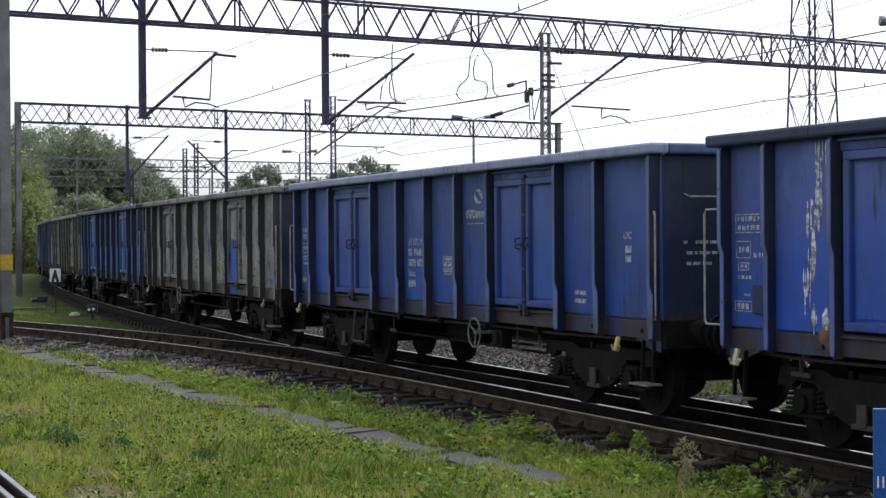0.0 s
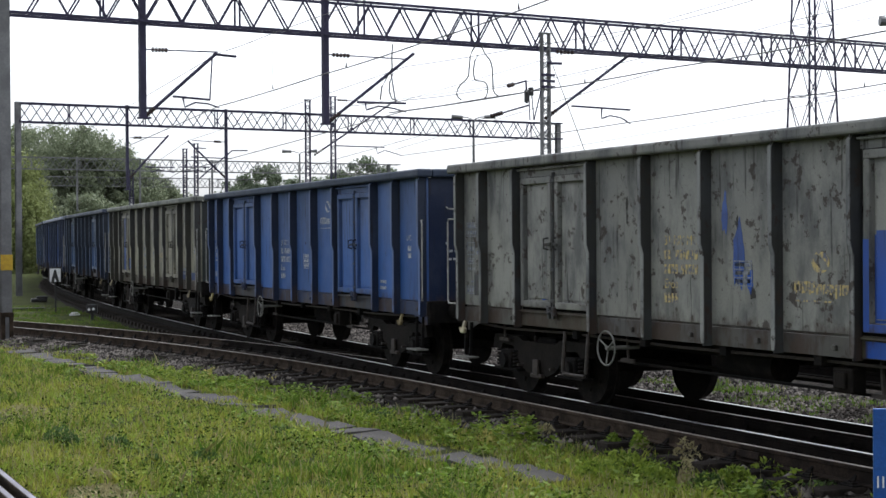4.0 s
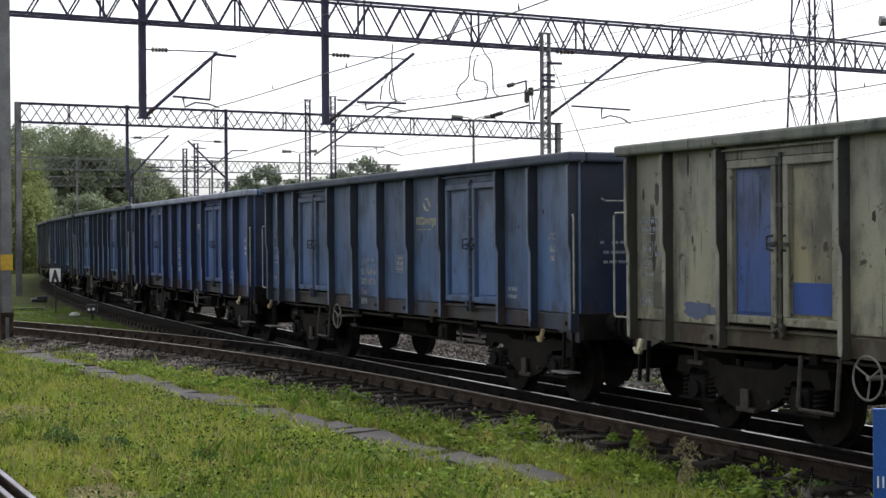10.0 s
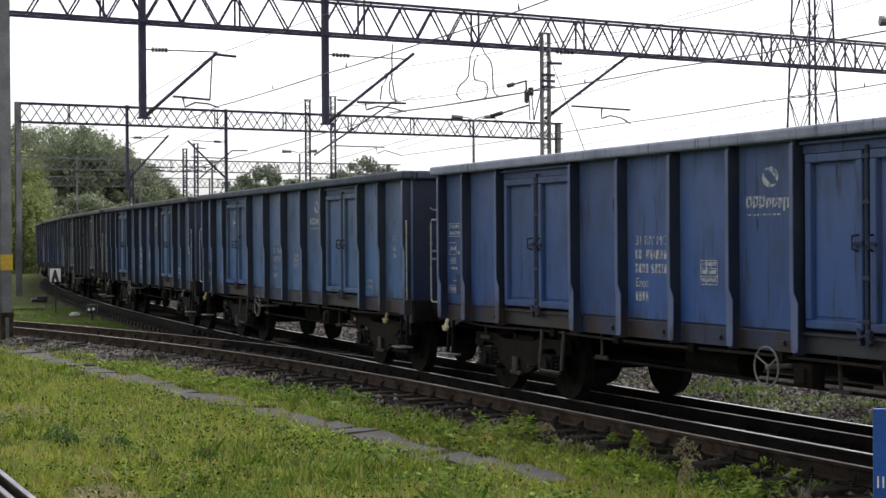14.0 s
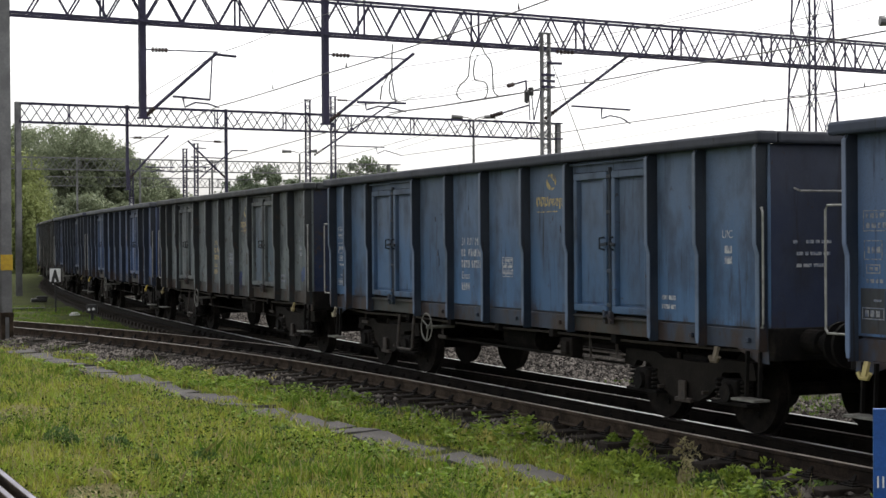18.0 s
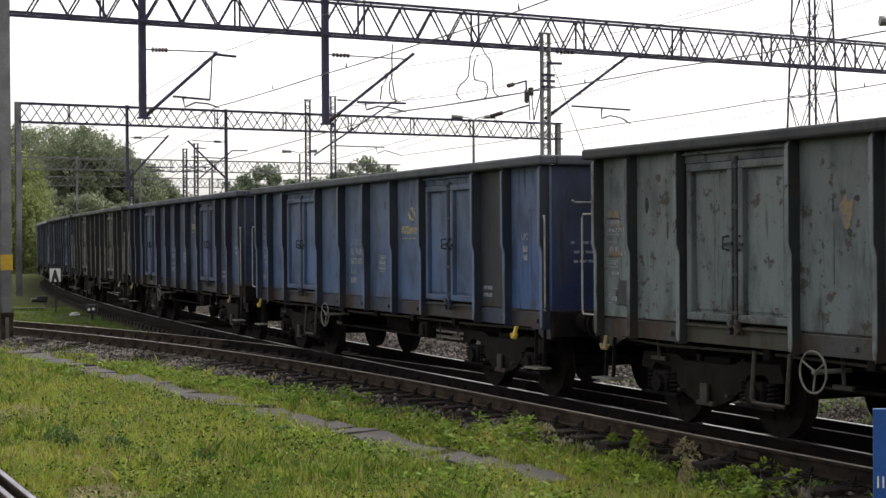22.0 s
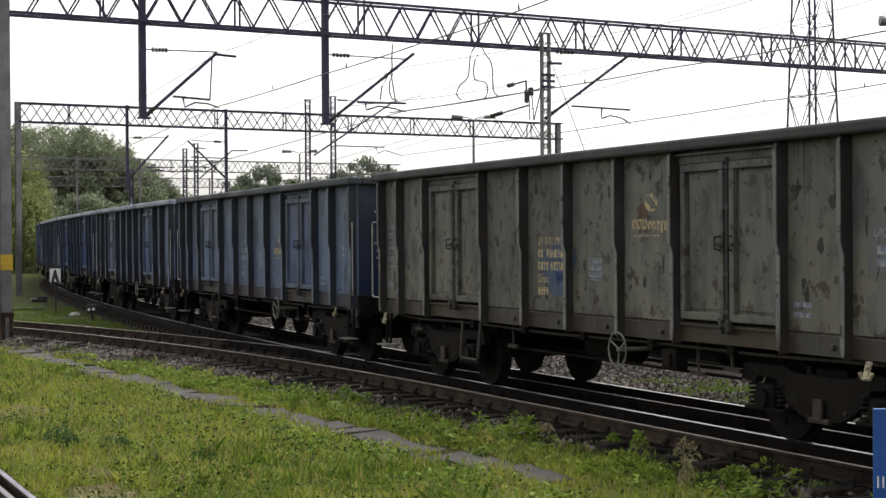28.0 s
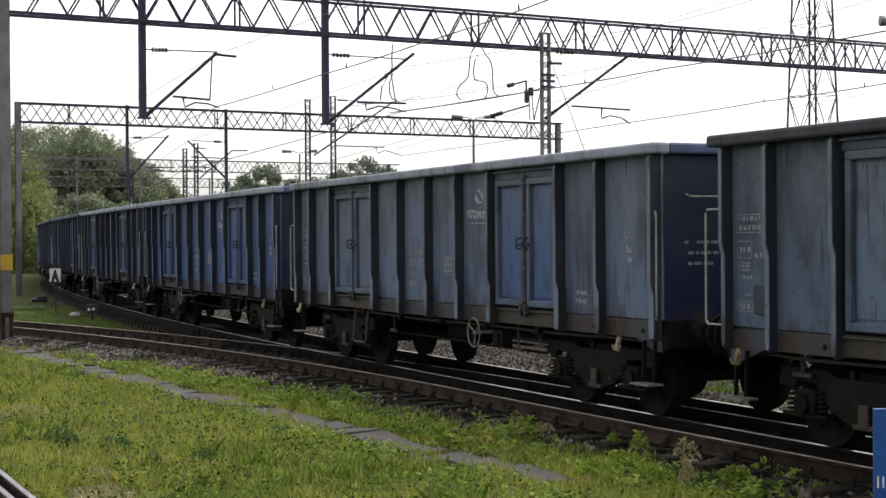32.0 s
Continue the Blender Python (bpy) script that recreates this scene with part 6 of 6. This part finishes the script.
part("paint_patch", box(B(), -3.43, -2.825, -SHEET - 0.021, -SHEET - 0.0185, LIP + 0.16, 1.66), PAINT, TRAIN[2], "blue overpaint on the door").color = (0.03, 0.075, 0.28, 0.7)
blob(TRAIN[4], "paint_patch", 2.96, 2.60, 0.07, 0.14, VIVID, 31, "bright blue overpaint", 0.018)
part("paint_patch", box(B(), 5.60, 5.88, -SHEET - 0.0085, -SHEET - 0.006, 1.27, 1.36), PAINT, TRAIN[4], "bright blue paint square").color = (*VIVID, 0.8)
for x0, x1, z0, z1, y in ((2.488, 3.127, 1.312, 2.12, 0.004), (2.402, 2.483, 1.23, 2.08, 0.071), (3.132, 3.213, 1.23, 1.98, 0.071), (2.485, 3.13, 1.23, 1.305, 0.071), (2.36, 3.28, 0.985, 1.14, 0.011)):
    part("paint_patch", box(B(), x0, x1, -SHEET - y - 0.002, -SHEET - y, z0, z1), PAINT, TRAIN[4], "bright blue overpaint on the door frame").color = (0.020, 0.075, 0.34, 0.8)
part("paint_patch", box(B(), -6.30, -5.66, -SHEET - 0.0035, -SHEET - 0.0015, 1.215, 1.63), PAINT, TRAIN[-1], "dark grey repainted panel").color = (0.040, 0.044, 0.052, 0.6)
for x0, x1 in ((-4.50, -3.68), (-3.54, -2.71)):
    part("paint_patch", box(B(), x0, x1, -SHEET - 0.0735, -SHEET - 0.071, 1.228, 1.30), PAINT, TRAIN[-1], "bright blue band on the door foot").color = (0.02, 0.07, 0.30, 0.8)
part("chalk_mark", box(box(B(), -4.05, -4.02, -SHEET - 0.0205, -SHEET - 0.0185, 2.42, 2.58), -4.02, -3.89, -SHEET - 0.0205, -SHEET - 0.0185, 2.485, 2.525), STENCIL, TRAIN[-1], "white chalk mark on the door").color = (0.62, 0.60, 0.50, 1)
for x0, x1, z1 in ((4.29, 5.12, 1.40), (5.30, 6.28, 1.38)):
    part("paint_patch", box(B(), x0, x1, -SHEET - 0.0035, -SHEET - 0.0015, 1.20, z1), PAINT, TRAIN[2], "faded blue band along the panel foot").color = (0.06, 0.085, 0.19, 0.5)
for n in (-8,):
    sign = extrude_outline(B(), [(-0.06, 0.0), (0.06, 0.0), (0.0, 0.11)], -0.002, 0.002)
    part("warning_triangle", sign, YELLOW, TRAIN[n], "small yellow warning triangle", Matrix.Translation((6.366, -0.45, 2.62)) @ Matrix.Rotation(math.pi / 2, 4, "Z"))
spl = random.Random(8)
for k in range(20):
    bay = spl.choice(((-6.2, -5.75), (-5.45, -4.8), (-2.4, -1.5), (-1.2, -0.3), (0.0, 0.9), (5.4, 6.2)))
    blob(TRAIN[2], "rust_scar", spl.uniform(*bay), spl.uniform(1.6, 2.9), spl.uniform(0.012, 0.04), spl.uniform(0.04, 0.16), (0.035, 0.028, 0.022), 300 + k, "dark rust scar")
for x, z, a, b in ((-6.12, 2.36, 0.16, 0.10), (-6.0, 2.22, 0.10, 0.05), (-6.1, 1.95, 0.15, 0.08), (1.6, 2.40, 0.12, 0.12), (-1.9, 2.35, 0.10, 0.16)):
    blob(TRAIN[-3], "faded_marking", x, z, a, b, (0.20, 0.14, 0.065), int(50 * x), "rust-yellow faded marking")
blob(TRAIN[-3], "rust_scar", -5.95, 1.45, 0.13, 0.14, (0.05, 0.03, 0.02), 9, "rusty bare card holder")
for n, k in ((-3, 14), (-4, 8), (-6, 30), (-7, 8), (4, 10), (-1, 9), (-2, 8), (1, 7), (0, 5), (5, 4), (3, 6), (-5, 8)):
    for i in range(k):
        bay = spl.choice(((-5.45, -4.8), (-2.4, -1.5), (-1.2, -0.3), (0.0, 0.9), (1.2, 2.1), (4.4, 5.0), (5.4, 6.2)))
        blob(TRAIN[n], "rust_scar", spl.uniform(*bay), spl.uniform(1.4, 2.9), spl.uniform(0.012, 0.05) * (1.0 if n in (-3, -6, 4) else 0.4), spl.uniform(0.025, 0.11) * (1.0 if n in (-3, -6, 4) else 0.7), (0.03, 0.026, 0.022) if n in (-3, -6, 4) else (0.018, 0.02, 0.028), 400 + 20 * n + i, "dark rust scar")
for k in range(40):
    z = spl.uniform(1.22, 2.95)
    blob(TRAIN[6], "paint_splash", -4.98 + spl.gauss(0, 0.06) + 0.10 * math.sin(3 * z), z, spl.uniform(0.004, 0.014), spl.uniform(0.03, 0.16), (0.75, 0.76, 0.78), k, "white paint splash")
for k, (x, z, a, b) in enumerate(((-4.99, 1.95, 0.03, 0.26), (-4.93, 2.6, 0.02, 0.18), (-5.08, 2.25, 0.02, 0.16), (-4.82, 1.32, 0.05, 0.10), (-5.0, 1.33, 0.03, 0.09))):
    blob(TRAIN[6], "paint_splash", x, z, a, b, (0.75, 0.76, 0.78), 70 + k, "white paint splash")
blob(TRAIN[6], "paint_patch", -4.75, 1.15, 0.16, 0.14, (0.22, 0.11, 0.05), 5, "bare rusty patch")


# ---- what moves: the train rolls along its curve ----
def rolled(t):
    """Metres along the line of the wagon numbered 0 at t."""
    w = (t - 16) / 16
    return 16.0124 + 93.0924 * w + 2.8815 * w**2 - 3.8318 * w**3 - 0.2221 * w**4 + 2.0109 * w**5


def wagon_pose(s):
    """A wagon stands on its two bogies, 9 m apart on the curve."""
    xa, ya, _ = line(s - 4.5)
    xb, yb, _ = line(s + 4.5)
    return Matrix.Translation(((xa + xb) / 2, (ya + yb) / 2, 0)) @ Matrix.Rotation(math.atan2(yb - ya, xb - xa), 4, "Z")


def motions():
    ticks = [k / 10 for k in range(321)]
    turned = [(t, Matrix.Rotation((rolled(t) - rolled(0)) / 0.46, 4, "Y")) for t in ticks]
    for n, w in TRAIN.items():
        walk(w, [(float(t), wagon_pose(14.04 * n + rolled(t))) for t in range(33)])
        for o in w.children_recursive:
            if o.name.startswith("wheelset"):
                place = Matrix.Translation(o.matrix_basis.translation)
                walk(o, [(t, place @ m) for t, m in turned])


motions()
